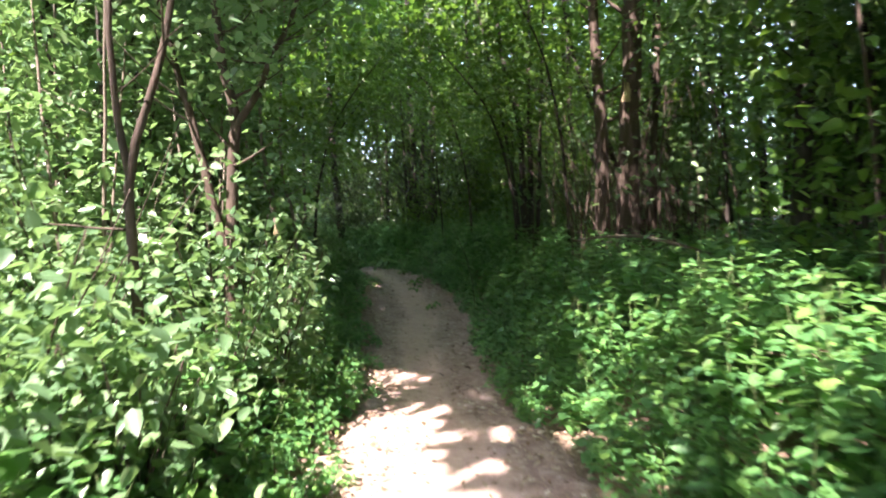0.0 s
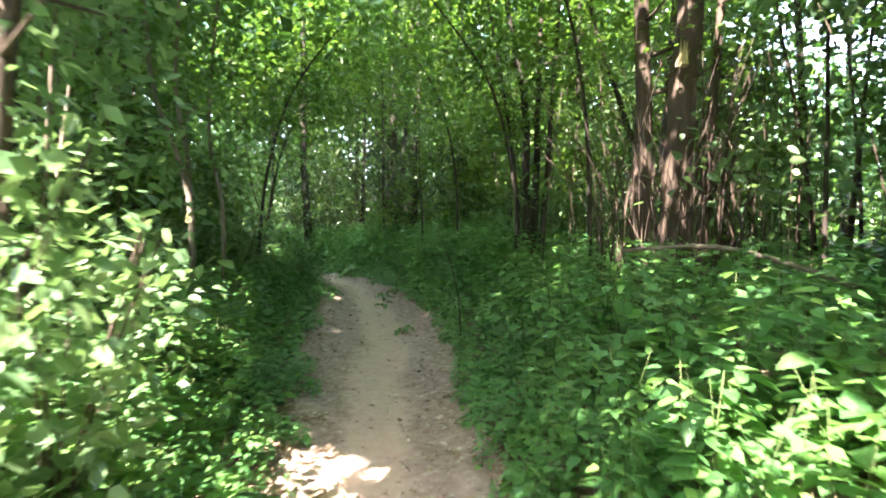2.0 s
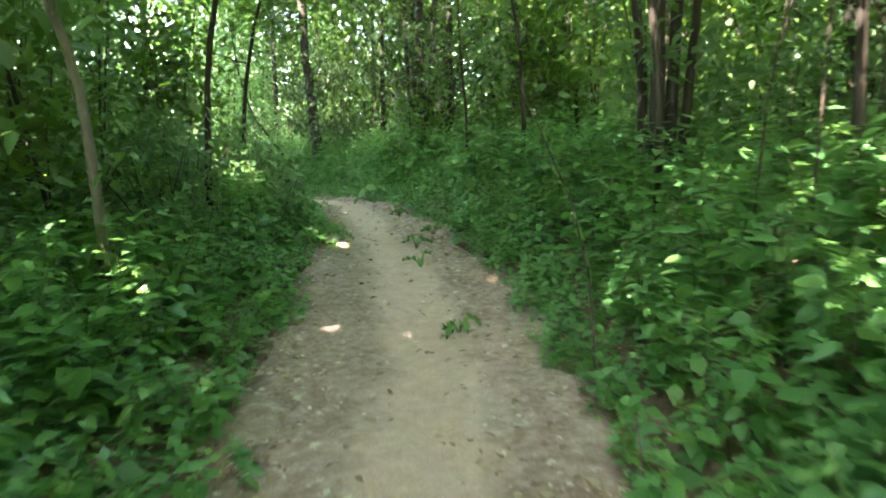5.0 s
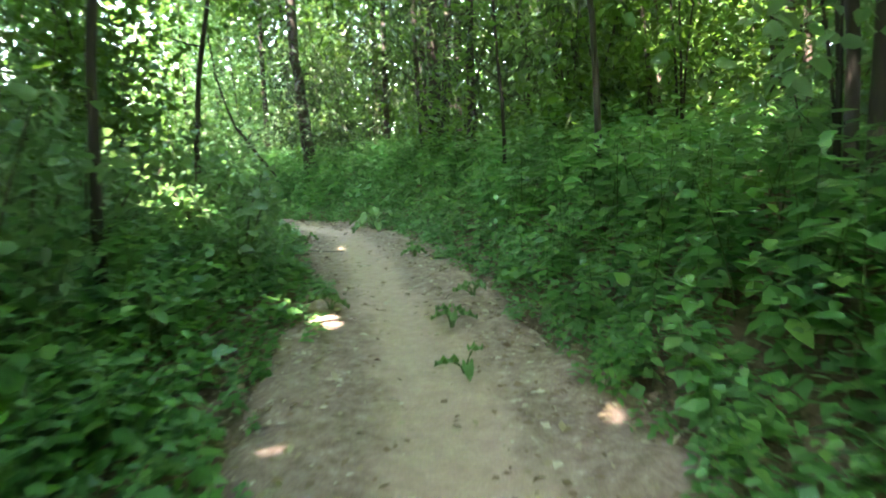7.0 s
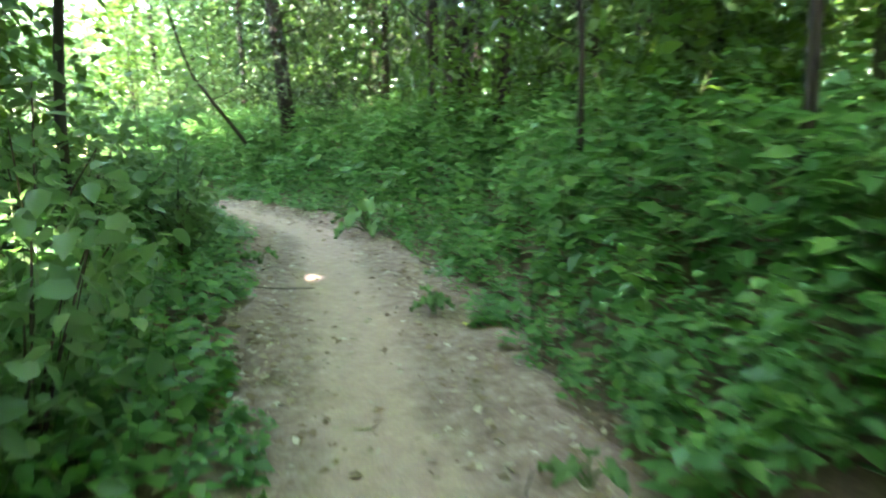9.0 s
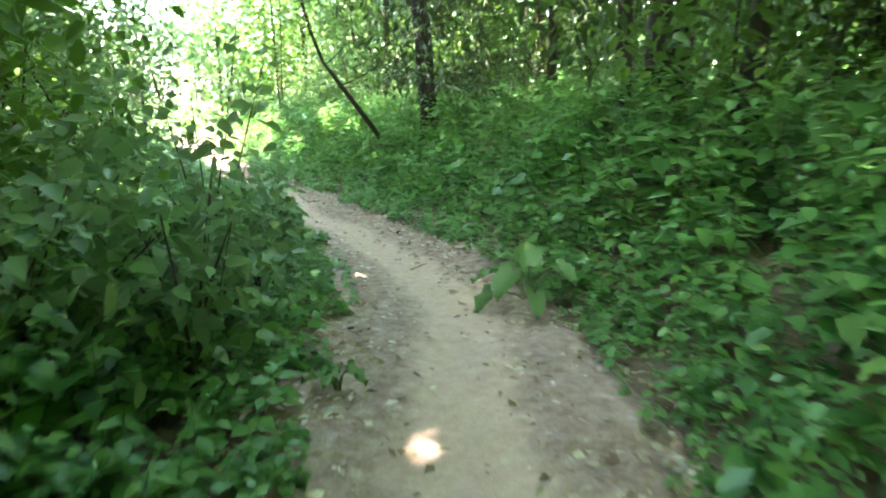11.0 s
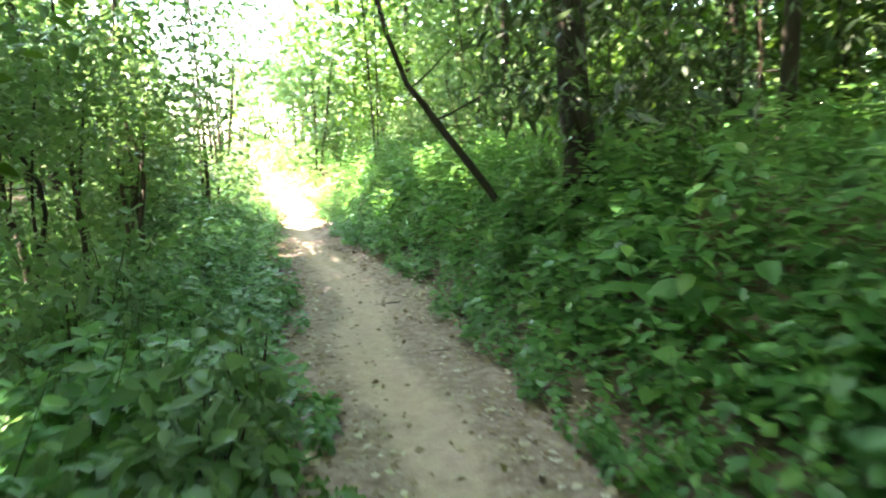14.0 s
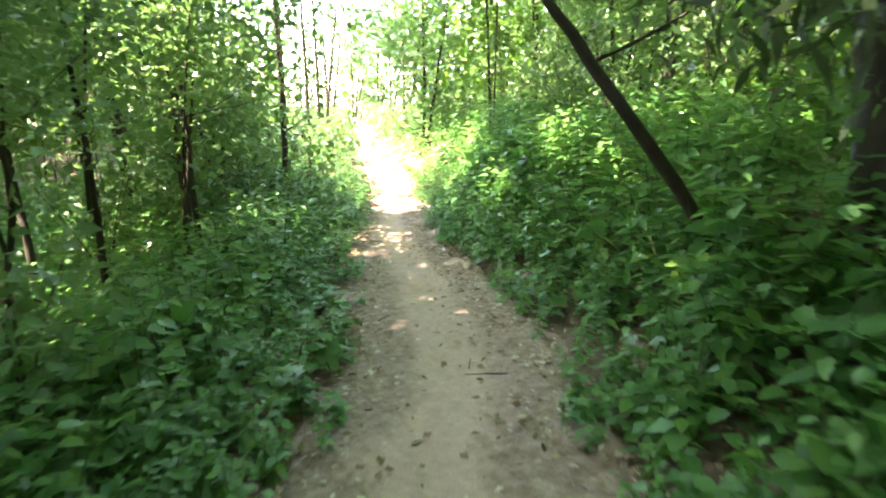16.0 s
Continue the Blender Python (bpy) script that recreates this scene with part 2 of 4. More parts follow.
def bend(points, n):
    """n points on a smooth line through the points."""
    a = np.asarray(points, float)
    out = []
    for t in np.linspace(0, len(a) - 1.0001, n):
        i, f = int(t), t - int(t)
        p0, p1, p2, p3 = a[max(i - 1, 0)], a[i], a[min(i + 1, len(a) - 1)], a[min(i + 2, len(a) - 1)]
        out.append(0.5 * (2 * p1 + (p2 - p0) * f + (2 * p0 - 5 * p1 + 4 * p2 - p3) * f ** 2 + (3 * p1 - p0 - 3 * p2 + p3) * f ** 3))
    return np.array(out)


def merge(pieces):
    vs, fs, k = [], [], 0
    for v, f in pieces:
        vs.append(v)
        fs.append(f + k)
        k += len(v)
    return np.concatenate(vs), np.concatenate(fs)


# ovate leaf, folded along its midrib: along, across, up
LEAF_HI = np.array([(0, 0, 0), (0.22, -0.40, 0.07), (0.25, 0, 0), (0.22, 0.40, 0.07), (0.58, -0.38, 0.03), (0.60, 0, -0.05), (0.58, 0.38, 0.03), (1, 0, -0.16)])
TRI_HI = np.array([(0, 2, 1), (0, 3, 2), (1, 2, 5), (1, 5, 4), (2, 3, 6), (2, 6, 5), (4, 5, 7), (5, 6, 7)])
LEAF_LO = np.array([(0, 0, 0), (0.42, -0.46, 0.05), (1, 0, -0.10), (0.42, 0.46, 0.05)])
QUAD_LO = np.array([(0, 3, 2, 1)])
LEAF_MID = np.array([(0, 0, 0), (0.20, -0.42, 0.06), (0.60, -0.36, 0.01), (1, 0, -0.14), (0.60, 0.36, 0.01), (0.20, 0.42, 0.06)])
QUAD_MID = np.array([(0, 3, 2, 1), (0, 5, 4, 3)])
# thin needle spray
LEAF_FAN = np.array([(0, 0, 0), (0.5, -0.16, 0.0), (1, 0, -0.25), (0.5, 0.16, 0.0)])


def unit(a):
    return a / (np.linalg.norm(a, axis=-1, keepdims=True) + 1e-9)


def leaf_array(at, axis, up, length, width, form=LEAF_LO, faces=QUAD_LO):
    """Leaves at the given places: arrays of place, axis, upward side, length and width."""
    axis = unit(axis)
    side = unit(np.cross(axis, up))
    nrm = np.cross(side, axis)
    L, W = np.broadcast_to(length, len(at))[:, None, None], np.broadcast_to(width, len(at))[:, None, None]
    v = at[:, None] + form[None, :, :1] * L * axis[:, None] + form[None, :, 1:2] * W * side[:, None] + form[None, :, 2:] * L * nrm[:, None]
    f = faces[None] + (np.arange(len(at)) * len(form))[:, None, None]
    return v.reshape(-1, 3), f.reshape(-1, faces.shape[1])


def random_dirs(n, flat=1.0):
    d = rng.normal(size=(n, 3))
    d[:, 2] *= flat
    return unit(d)


# places on the plan that the sun reaches through gaps in the leaf roof: x, y, z, radius
GAPS = [(-1.25, 4.4, 0.3, 0.6), (-1.0, 4.0, 0.1, 0.35), (-11.0, 25.0, 2.5, 1.1), (-4.0, 4.6, 3.0, 1.0), (-5.0, 6.6, 3.4, 1.3), (2.2, 3.2, 0.7, 0.35), (-0.95, 2.5, 0.2, 0.4), (2.9, 4.4, 0.8, 0.3),
        (-1.5, 5.3, 0.5, 0.6), (1.25, 6.0, 0.7, 0.35), (-2.3, 8.0, 0.9, 0.5), (-1.9, 13.6, 0.8, 0.35), (-3.2, 15.2, 1.0, 0.5), (-6.0, 19.6, 1.0, 0.6),
        (-1.7, 4.3, 1.0, 1.3), (-1.2, 2.8, 0.5, 0.8), (-0.3, 3.8, -0.1, 0.7), (-0.5, 4.6, -0.1, 0.45), (-2.6, 3.0, 1.2, 1.5), (-2.3, 5.6, 1.5, 0.8), (-3.6, 4.2, 2.0, 1.4), (0.85, 4.3, 0.6, 0.42), (1.6, 5.0, 0.8, 0.35), (-1.7, 5.6, 1.0, 0.7), (-4.6, 5.4, 3.4, 1.3),
        (-0.45, 6.6, -0.2, 0.2), (-1.75, 12.9, 0.0, 0.18), (-1.5, 12.2, 0.0, 0.10), (-0.4, 12.3, 0.0, 0.10), 
        (-2.35, 17.7, 0.1, 0.2), (-3.1, 18.95, 0.1, 0.25), (-3.4, 19.6, 0.1, 0.16), (-0.7, 9.3, -0.2, 0.16),
        (-2.8, 10.2, 1.5, 0.4), (-8.3, 27.7, 0.6, 0.4), (-10.0, 29.3, 0.9, 0.8), (-9.3, 28.0, 0.4, 0.3), (-7.5, 27.6, 1.3, 0.5), (-6.4, 26.6, 1.2, 0.3), (-11.6, 31.2, 1.4, 1.0), (-10.9, 28.7, 0.0, 0.8), (-12.2, 30.0, 0.0, 1.3), (-14.4, 32.2, 0.0, 2.4), (-18, 36, 0.2, 3.2), (-25, 42, 0.3, 4.5),
        (-4.9, 4.0, 3.0, 1.2), (-3.2, 5.0, 3.0, 1.4), (-3.6, 6.4, 3.4, 0.7), (-1.6, 4.7, 0.7, 0.9), (1.9, 3.6, 0.7, 0.5), (1.3, 5.5, 0.7, 0.4), (2.4, 4.9, 0.8, 0.5), (2.7, 3.6, 0.8, 0.4)]


def sunlit(p):
    hit = np.zeros(len(p), bool)
    for x, y, z, r in GAPS:
        k = (p[:, 2] - z) / SUN.z
        q = p[:, :2] - k[:, None] * np.array([SUN.x, SUN.y])
        hit |= (np.hypot(q[:, 0] - x, q[:, 1] - y) < r) & (p[:, 2] > z + 1.2)
    return hit


def in_view_lane(p):
    """The free passage over the path."""
    s, d, w, z = on_trail(p[:, 0], p[:, 1])
    h = p[:, 2] - z
    return (np.abs(d) < w + 0.05 + 0.12 * np.clip(h, 0, 3)) & (h < 2.7)


# ---- ground and path ----
def spaced(lo, hi, a, b, step):
    mid = np.arange(a, b + step, step)
    left, right, g = [], [], step
    x = a
    while x > lo:
        g *= 1.35
        x -= g
        left.append(x)
    x, g = mid[-1], step
    while x < hi:
        g *= 1.35
        x += g
        right.append(x)
    return np.concatenate([left[::-1], mid, right])


def grid_faces(n, m):
    i, j = np.meshgrid(np.arange(n - 1), np.arange(m - 1), indexing="ij")
    return np.stack([i * m + j, i * m + j + 1, (i + 1) * m + j + 1, (i + 1) * m + j], -1).reshape(-1, 4)


gx, gy = spaced(-900, 900, -16, 8, 0.2), spaced(-900, 900, -4, 38, 0.2)
GX, GY = np.meshgrid(gx, gy)
gz = land(GX.ravel(), GY.ravel())
_, gd, gw, _ = on_trail(GX.ravel(), GY.ravel())
gz -= 0.10 * (1 - smoothstep((np.where(gd > 0, gd / gw - 0.16, -gd / gw) - 0.75) / 0.35))
ground = new("ground", raw_mesh("ground", np.stack([GX.ravel(), GY.ravel(), gz], 1), grid_faces(len(gy), len(gx)), M_SOIL))
tagged(ground, "brown forest floor of soil and old leaf litter", "ground", kind="structure")


def build_path():
    s = np.arange(0, LS[-1] - 0.5, 0.10)
    cx, cy, w = (np.interp(s, LS, LINE[:, k]) for k in range(3))
    tx, ty = np.interp(s, LS, LT[:, 0]), np.interp(s, LS, LT[:, 1])
    v = np.linspace(-1.3, 1.5, 37)
    ww = w[:, None] * (1 + 0.10 * np.sin(s * 1.3)[:, None] * v + 0.04 * np.sin(s * 5.1 + 1)[:, None] * v)
    d = v[None] * ww
    X, Y = cx[:, None] + ty[:, None] * d, cy[:, None] - tx[:, None] * d
    Z = land(X.ravel(), Y.ravel()).reshape(X.shape)
    lift = 0.022 - 0.085 * smoothstep((np.where(v > 0, v - 0.16, -v) - 0.88) / 0.36)[None] + (0.012 + 0.02 * smoothstep((np.abs(v) - 0.6) / 0.4))[None] * wave(X, Y, 7.0) + (0.004 + 0.010 * smoothstep((np.abs(v) - 0.5) / 0.4))[None] * wave(X, Y, 19.0, 1.0)
    rut = -0.02 * np.exp(-((v - 0.05) / 0.28) ** 2)[None]
    me = raw_mesh("path", np.stack([X, Y, Z + lift + rut], -1).reshape(-1, 3), grid_faces(len(s), len(v))[:, ::-1], M_DIRT)
    a = me.attributes.new("trodden", "FLOAT", "POINT")
    wander = 0.12 * np.sin(s * 0.8)[:, None] + 0.05 * np.sin(s * 2.1)[:, None]
    a.data.foreach_set("value", (np.exp(-((v[None] - 0.06 - wander) / 0.36) ** 2) * 0.75).astype(np.float32).ravel())
    return tagged(new("path", me), "trodden pale earth footpath with crumbly edges", "footpath", kind="structure")


build_path()


# ---- herbs ----
def herb_shape(h, pairs, size, hi=True, spread=1.0):
    """Stem points and leaf arrays of one upright herb with leaf pairs, in its own place."""
    lean = rng.normal(0, 0.16, 2) * h
    n = 6
    t = np.linspace(0, 1, n)
    stem = np.stack([lean[0] * t ** 1.6, lean[1] * t ** 1.6, h * t], 1)
    at, ax, up, ln = [], [], [], []
    turn = rng.uniform(0, 6.28)
    for i in range(pairs):
        f = 0.22 + 0.78 * (i + rng.uniform(0, 0.5)) / pairs
        f = min(f, 1)
        base = np.array([np.interp(f, t, stem[:, k]) for k in range(3)])
        turn += np.pi / 2 + rng.normal(0, 0.35)
        for q in (0, np.pi):
            a = turn + q + rng.normal(0, 0.25)
            L = size * (1.05 - 0.55 * max(0, f - 0.55) / 0.45) * rng.uniform(0.75, 1.2)
            tilt = rng.normal(-0.12, 0.28) + 0.5 * max(0, f - 0.75)
            d = np.array([np.cos(a), np.sin(a), tilt])
            off = spread * (0.02 + 0.05 * rng.uniform() * (1 - 0.6 * f))
            at.append(base + d * off)
            ax.append(d)
            up.append(np.array([0, 0, 1.0]) + rng.normal(0, 0.25, 3))
            ln.append(L)
    return stem, np.array(at), np.array(ax), np.array(up), np.array(ln)


def herb_arrays(h, pairs, size, hi):
    stem, at, ax, up, ln = herb_shape(h, pairs, size)
    form, faces = (LEAF_MID, QUAD_MID) if hi else (LEAF_LO, QUAD_LO)
    return leaf_array(at, ax, up, ln, ln * rng.uniform(0.58, 0.82, len(ln)), form, faces), tube(stem[[0, 3, 5]], np.array([0.005, 0.004, 0.002]), 4)


def scatter(s0, s1, d0, d1, n):
    """Random places between two offsets along a stretch of the path, and their offset."""
    s = rng.uniform(s0, s1, n)
    d = rng.uniform(min(d0, d1), max(d0, d1), n)
    cx, cy, w = (np.interp(s, LS, LINE[:, k]) for k in range(3))
    tx, ty = np.interp(s, LS, LT[:, 0]), np.interp(s, LS, LT[:, 1])
    dd = np.sign(d) * (np.abs(d) + w)
    return cx + ty * dd, cy - tx * dd, d, s


def spread_copies(shapes, xs, ys, zs, sizes):
    """Joins turned and scaled copies of the shapes at the places into one array."""
    pick = rng.integers(0, len(shapes), len(xs))
    ang = rng.uniform(0, 6.28, len(xs))
    vs, fs, k = [], [], 0
    for q, (v, f) in enumerate(shapes):
        m = np.where(pick == q)[0]
        if not len(m):
            continue
        c, s_ = np.cos(ang[m])[:, None], np.sin(ang[m])[:, None]
        sc = sizes[m][:, None]
        out = np.stack([(v[None, :, 0] * c - v[None, :, 1] * s_) * sc + xs[m][:, None],
                        (v[None, :, 0] * s_ + v[None, :, 1] * c) * sc + ys[m][:, None],
                        v[None, :, 2] * sc + zs[m][:, None]], -1)
        ff = f[None] + (np.arange(len(m)) * len(v))[:, None, None] + k
        vs.append(out.reshape(-1, 3))
        fs.append(ff.reshape(-1, f.shape[1]))
        k += len(m) * len(v)
    return np.concatenate(vs), np.concatenate(fs)


def edge_height(d, s):
    """How tall the herbs stand at an offset from the path's edge."""
    return 0.30 + 0.55 * smoothstep((np.abs(d) - 0.05) / 1.0)


def undergrowth():
    near = [herb_arrays(1.0, 9, 0.19, True) for _ in range(16)]
    far = [herb_arrays(1.0, 8, 0.22, False) for _ in range(10)]
    mid = [herb_arrays(1.0, 8, 0.20, True) for _ in range(12)]
    jobs = [("herb_layer", near, -0.05, 1.6, 4400, True, 12, 47), ("herb_layer_beyond", mid, 1.5, 4.5, 4300, False, 11, 48), ("herb_layer_deep", far, 4.3, 8.0, 2800, False, 11, 50),
            ("herb_layer_distant", far, 0.1, 6.0, 2400, False, 47, 72)]
    low = [herb_arrays(1.0, 7, 0.42, False) for _ in range(8)]
    for sign in (-1, 1):
        x, y, d, s = scatter(12, 50, 0.12 * sign if sign > 0 else 0.0, 1.5 * sign, 1750)
        # tufts that lean in over the path, bunched at uneven distances
        s2 = rng.uniform(13, 48, 900)
        s2 = s2[np.sin(s2 * 2.3 + sign) + np.sin(s2 * 5.7) > (0.2 if sign < 0 else 0.5)]
        o2 = sign * (np.interp(s2, LS, LINE[:, 2]) + rng.uniform(-0.20, 0.06, len(s2)) + (0.14 if sign > 0 else 0.0))
        x2 = np.interp(s2, LS, LINE[:, 0]) + np.interp(s2, LS, LT[:, 1]) * o2
        y2 = np.interp(s2, LS, LINE[:, 1]) - np.interp(s2, LS, LT[:, 0]) * o2
        x, y = np.concatenate([x, x2]), np.concatenate([y, y2])
        tall = np.concatenate([rng.uniform(0.12, 0.34, len(d)), rng.uniform(0.07, 0.20, len(s2))])
        v, f = spread_copies([q[0] for q in low], x, y, land(x, y), tall)
        tagged(new("creeping_herbs", raw_mesh("creeping_herbs", v, f, M_HERB)), "low creeping green herbs at the path edge", "undergrowth", kind="stuff")
    for name, shapes, d0, d1, n, hi, s0, s1 in jobs:
        for sign, tag in ((-1, "west"), (1, "east")):
            x, y, d, s = scatter(s0, s1, sign * d0, sign * d1, n // 2)
            keep = rng.uniform(size=len(x)) < np.clip(0.5 + np.abs(d) * 1.5, 0, 1)
            x, y, d, s = x[keep], y[keep], d[keep], s[keep]
            z = land(x, y)
            h = edge_height(d, s) * rng.uniform(0.65, 1.2, len(x))
            v, f = spread_copies([q[0] for q in shapes], x, y, z - 0.02, h)
            tagged(new(name, raw_mesh(name, v, f, M_HERB)), "dense green leafy herbs covering the forest floor beside the path", "undergrowth", kind="stuff")
            if hi:
                v, f = spread_copies([q[1] for q in shapes], x, y, z - 0.02, h)
                tagged(new("herb_stems", raw_mesh("herb_stems", v, f, M_STEM)), "thin green herb stems among the leaves", "stems", kind="stuff")


undergrowth()


# ---- woody plants ----
def limb_path(base, direction, length, curve, n=6):
    t = np.linspace(0, 1, n)[:, None]
    d = unit(np.asarray(direction, float))
    side = unit(rng.normal(size=3))
    return np.asarray(base) + d * length * t + (side * curve + np.array([0, 0, 0.25])) * length * t ** 2 + rng.normal(0, 0.012 * length, (n, 3)) * t


def crown_leaves(centres, spread, n, size, form=LEAF_LO, hang=0.0, flat=0.6):
    """n leaves in clumps round the centres."""
    c = centres[rng.integers(0, len(centres), n)]
    sub = c + rng.normal(0, 1, (n, 3)) * spread * np.array([1, 1, flat])
    ax = random_dirs(n, 0.5)
    ax[:, 2] -= 0.25 + hang
    up = np.array([0, 0, 1.0]) + rng.normal(0, 0.55, (n, 3))
    L = size * rng.uniform(0.6, 1.25, n)
    return sub, ax, up, L


def make_tree(name, x, y, stems, bark, leaf, clumps=26, n_leaves=1500, size=0.09, spread=0.32, reach=1.1, first=0.45,
              label="", category="tree", sides=8, limb_r=0.35, form=LEAF_LO, hang=0.0, flat=0.6, sub=None):
    """A tree: stems as lists of (dx, dy, height over ground) with start and end radius; limbs; a crown of small leaves."""
    z0 = land1(x, y) - 0.05
    root = new(name)
    root.location = (x, y, z0)
    tagged(root, label, category)
    centres, o = [], np.array([x, y, z0])
    for k, (pts, r0, r1) in enumerate(stems):
        n = 14
        p = bend(pts, n)
        p[1:-1, :2] += rng.normal(0, 0.09 * r0, (n - 2, 2))
        rad = np.linspace(r0, r1, n)
        if p[0, 2] < 0.1:
            rad[0] *= 1.35
        v, f = tube(p, rad, sides, 0.06)
        child("trunk" if k == 0 else "stem", raw_mesh("trunk", v, f, bark), root)
        m = max(2, clumps // len(stems))
        for i in range(m):
            a = first + (1 - first) * (i + rng.uniform()) / m
            b = np.array([np.interp(a, np.linspace(0, 1, n), p[:, q]) for q in range(3)])
            ang = rng.uniform(0, 6.28)
            ln = reach * rng.uniform(0.5, 1.2) * (1.15 - 0.6 * a)
            lp = limb_path(b, (np.cos(ang), np.sin(ang), rng.uniform(0.0, 0.7) - hang), ln, rng.uniform(-0.25, 0.25))
            rr = max(0.004, (r0 + (r1 - r0) * a) * limb_r)
            if i % 6 == 0 or len(stems) > 2 and form is LEAF_LO:
                v, f = tube(lp, np.linspace(rr, 0.003, 6), 4)
                child("limb", raw_mesh("limb", v, f, bark), root)
            centres += [lp[-1], lp[3], lp[4]]
    if n_leaves:
        pos, ax, up, L = crown_leaves(np.array(centres), spread, n_leaves, size, form, hang, flat)
        w = pos + o
        ok = ~sunlit(w) & ~in_view_lane(w)
        if sub is not None:
            ok &= sub(w)
        pos, ax, up, L = pos[ok], ax[ok], up[ok], L[ok]
        if len(pos):
            v, f = leaf_array(pos, ax, up, L, L * rng.uniform(0.5, 0.75, len(L)), form, QUAD_MID if form is LEAF_MID else QUAD_LO)
            child("crown", raw_mesh("crown", v, f, leaf), root)
    return root


# the trees that stand out along the path
make_tree("forked_sapling", -2.0, 3.9, [([(0, 0, 0), (0, 0, 0.9), (-0.02, 0, 2.0), (0.18, 0, 2.65), (0.30, 0.1, 3.4), (0.5, 0.3, 5.5)], 0.042, 0.015),
                                       ([(-0.02, 0, 2.0), (-0.10, 0, 2.6), (-0.12, 0.05, 3.6), (-0.2, 0.2, 5.2)], 0.028, 0.012)],
          M_BARK, M_SHRUB, 26, 2300, 0.095, 0.30, 0.9, 0.3, "slim grey-brown forked sapling with rounded leaves", "tree")
make_tree("forked_tree", -2.02, 5.63, [([(0, 0, 0), (0.0, 0, 1.3), (0.08, 0, 2.4), (0.10, 0, 2.9), (-0.05, 0.05, 3.9), (-0.1, 0.2, 7)], 0.075, 0.03),
                                      ([(-0.03, 0, 1.5), (-0.12, 0, 1.95), (-0.28, 0, 2.7), (-0.40, 0, 3.2), (-0.56, 0, 4.0), (-0.9, 0, 6)], 0.05, 0.02),
                                      ([(0.10, 0, 2.7), (0.36, 0, 3.05), (0.48, 0, 3.35), (0.74, 0.05, 3.9), (1.0, 0.2, 5.2)], 0.04, 0.015)],
          M_BARK, M_SHRUB, 28, 2600, 0.095, 0.36, 1.0, 0.35, "forked tree with peeling brown and pale bark", "tree")
make_tree("broken_sapling", -2.78, 10.15, [([(0, 0, 0), (-0.03, 0, 1.6), (-0.24, 0, 2.4), (-0.54, 0, 3.3), (-0.8, 0.2, 5.5)], 0.045, 0.02),
                                          ([(-0.03, 0.02, 1.5), (-0.13, 0.1, 2.4), (-0.24, 0, 3.3), (-0.1, 0, 6)], 0.04, 0.02)],
          M_BARK_PALE, M_TREE, 16, 900, 0.09, 0.35, 1.0, 0.5, "pale twin-stemmed sapling with a splintered break", "tree")
make_tree("pale_sapling", -2.72, 11.1, [([(0, 0, 0), (0.0, 0, 0.9), (-0.04, 0, 1.8), (-0.22, 0, 2.6), (-0.22, 0.1, 4), (-0.1, 0.3, 6)], 0.04, 0.02)],
          M_BARK_PALE, M_TREE, 12, 700, 0.09, 0.35, 1.0, 0.5, "slender pale-barked sapling rising from herbs", "tree")
make_tree("many_stemmed_tree", 1.85, 13.3, [([(0, 0, 0), (-0.05, 0, 1.5), (-0.1, 0, 3), (-0.4, 0.1, 4.4), (-0.8, 0.2, 8)], 0.085, 0.03),
                                           ([(0.1, 0.05, 0), (0.12, 0, 2), (0.12, 0, 4), (0.3, 0.3, 8)], 0.075, 0.03),
                                           ([(0.2, -0.05, 0), (0.3, 0, 1.6), (0.4, 0, 3.6), (0.6, 0.2, 7)], 0.06, 0.025),
                                           ([(-0.1, 0.1, 0), (-0.25, 0.1, 1.8), (-0.5, 0.2, 3.4), (-1.0, 0.3, 6)], 0.045, 0.02)],
          M_BARK_DARK, M_TREE, 30, 2200, 0.09, 0.4, 1.2, 0.4, "dark tree with several thin stems from one base", "tree")
make_tree("old_tree", 3.15, 10.2, [([(0, 0, 0), (0.02, 0, 1.5), (0.1, 0, 3.2), (0.2, 0.1, 6), (0.2, 0.2, 10)], 0.22, 0.12),
                                  ([(-0.42, 0.1, 0), (-0.40, 0.1, 1.6), (-0.45, 0.1, 3.4), (-0.6, 0.2, 7)], 0.15, 0.07),
                                  ([(0.5, 0.3, 0), (0.55, 0.3, 2.0), (0.7, 0.3, 5)], 0.09, 0.04)],
          M_BARK, M_TREE, 24, 1600, 0.1, 0.5, 1.6, 0.55, "old brown tree with clustered trunks and dead twigs", "tree")
make_tree("leaning_tree", 4.4, 14.0, [([(0, 0, 0), (-0.2, 0, 1.5), (-0.7, 0, 3), (-1.3, 0, 4.6), (-1.6, 0, 7)], 0.08, 0.03),
                                     ([(0.5, 0.1, 0), (0.5, 0.1, 2), (0.7, 0.2, 6)], 0.06, 0.03)],
          M_BARK_DARK, M_TREE, 18, 1300, 0.1, 0.45, 1.3, 0.45, "dark leaning tree on the bank", "tree")
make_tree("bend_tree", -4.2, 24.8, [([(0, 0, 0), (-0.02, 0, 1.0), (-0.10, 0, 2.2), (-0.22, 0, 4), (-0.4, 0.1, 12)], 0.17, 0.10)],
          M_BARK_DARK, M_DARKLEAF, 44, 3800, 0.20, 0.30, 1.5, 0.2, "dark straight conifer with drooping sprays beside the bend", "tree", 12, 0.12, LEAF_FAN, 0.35)
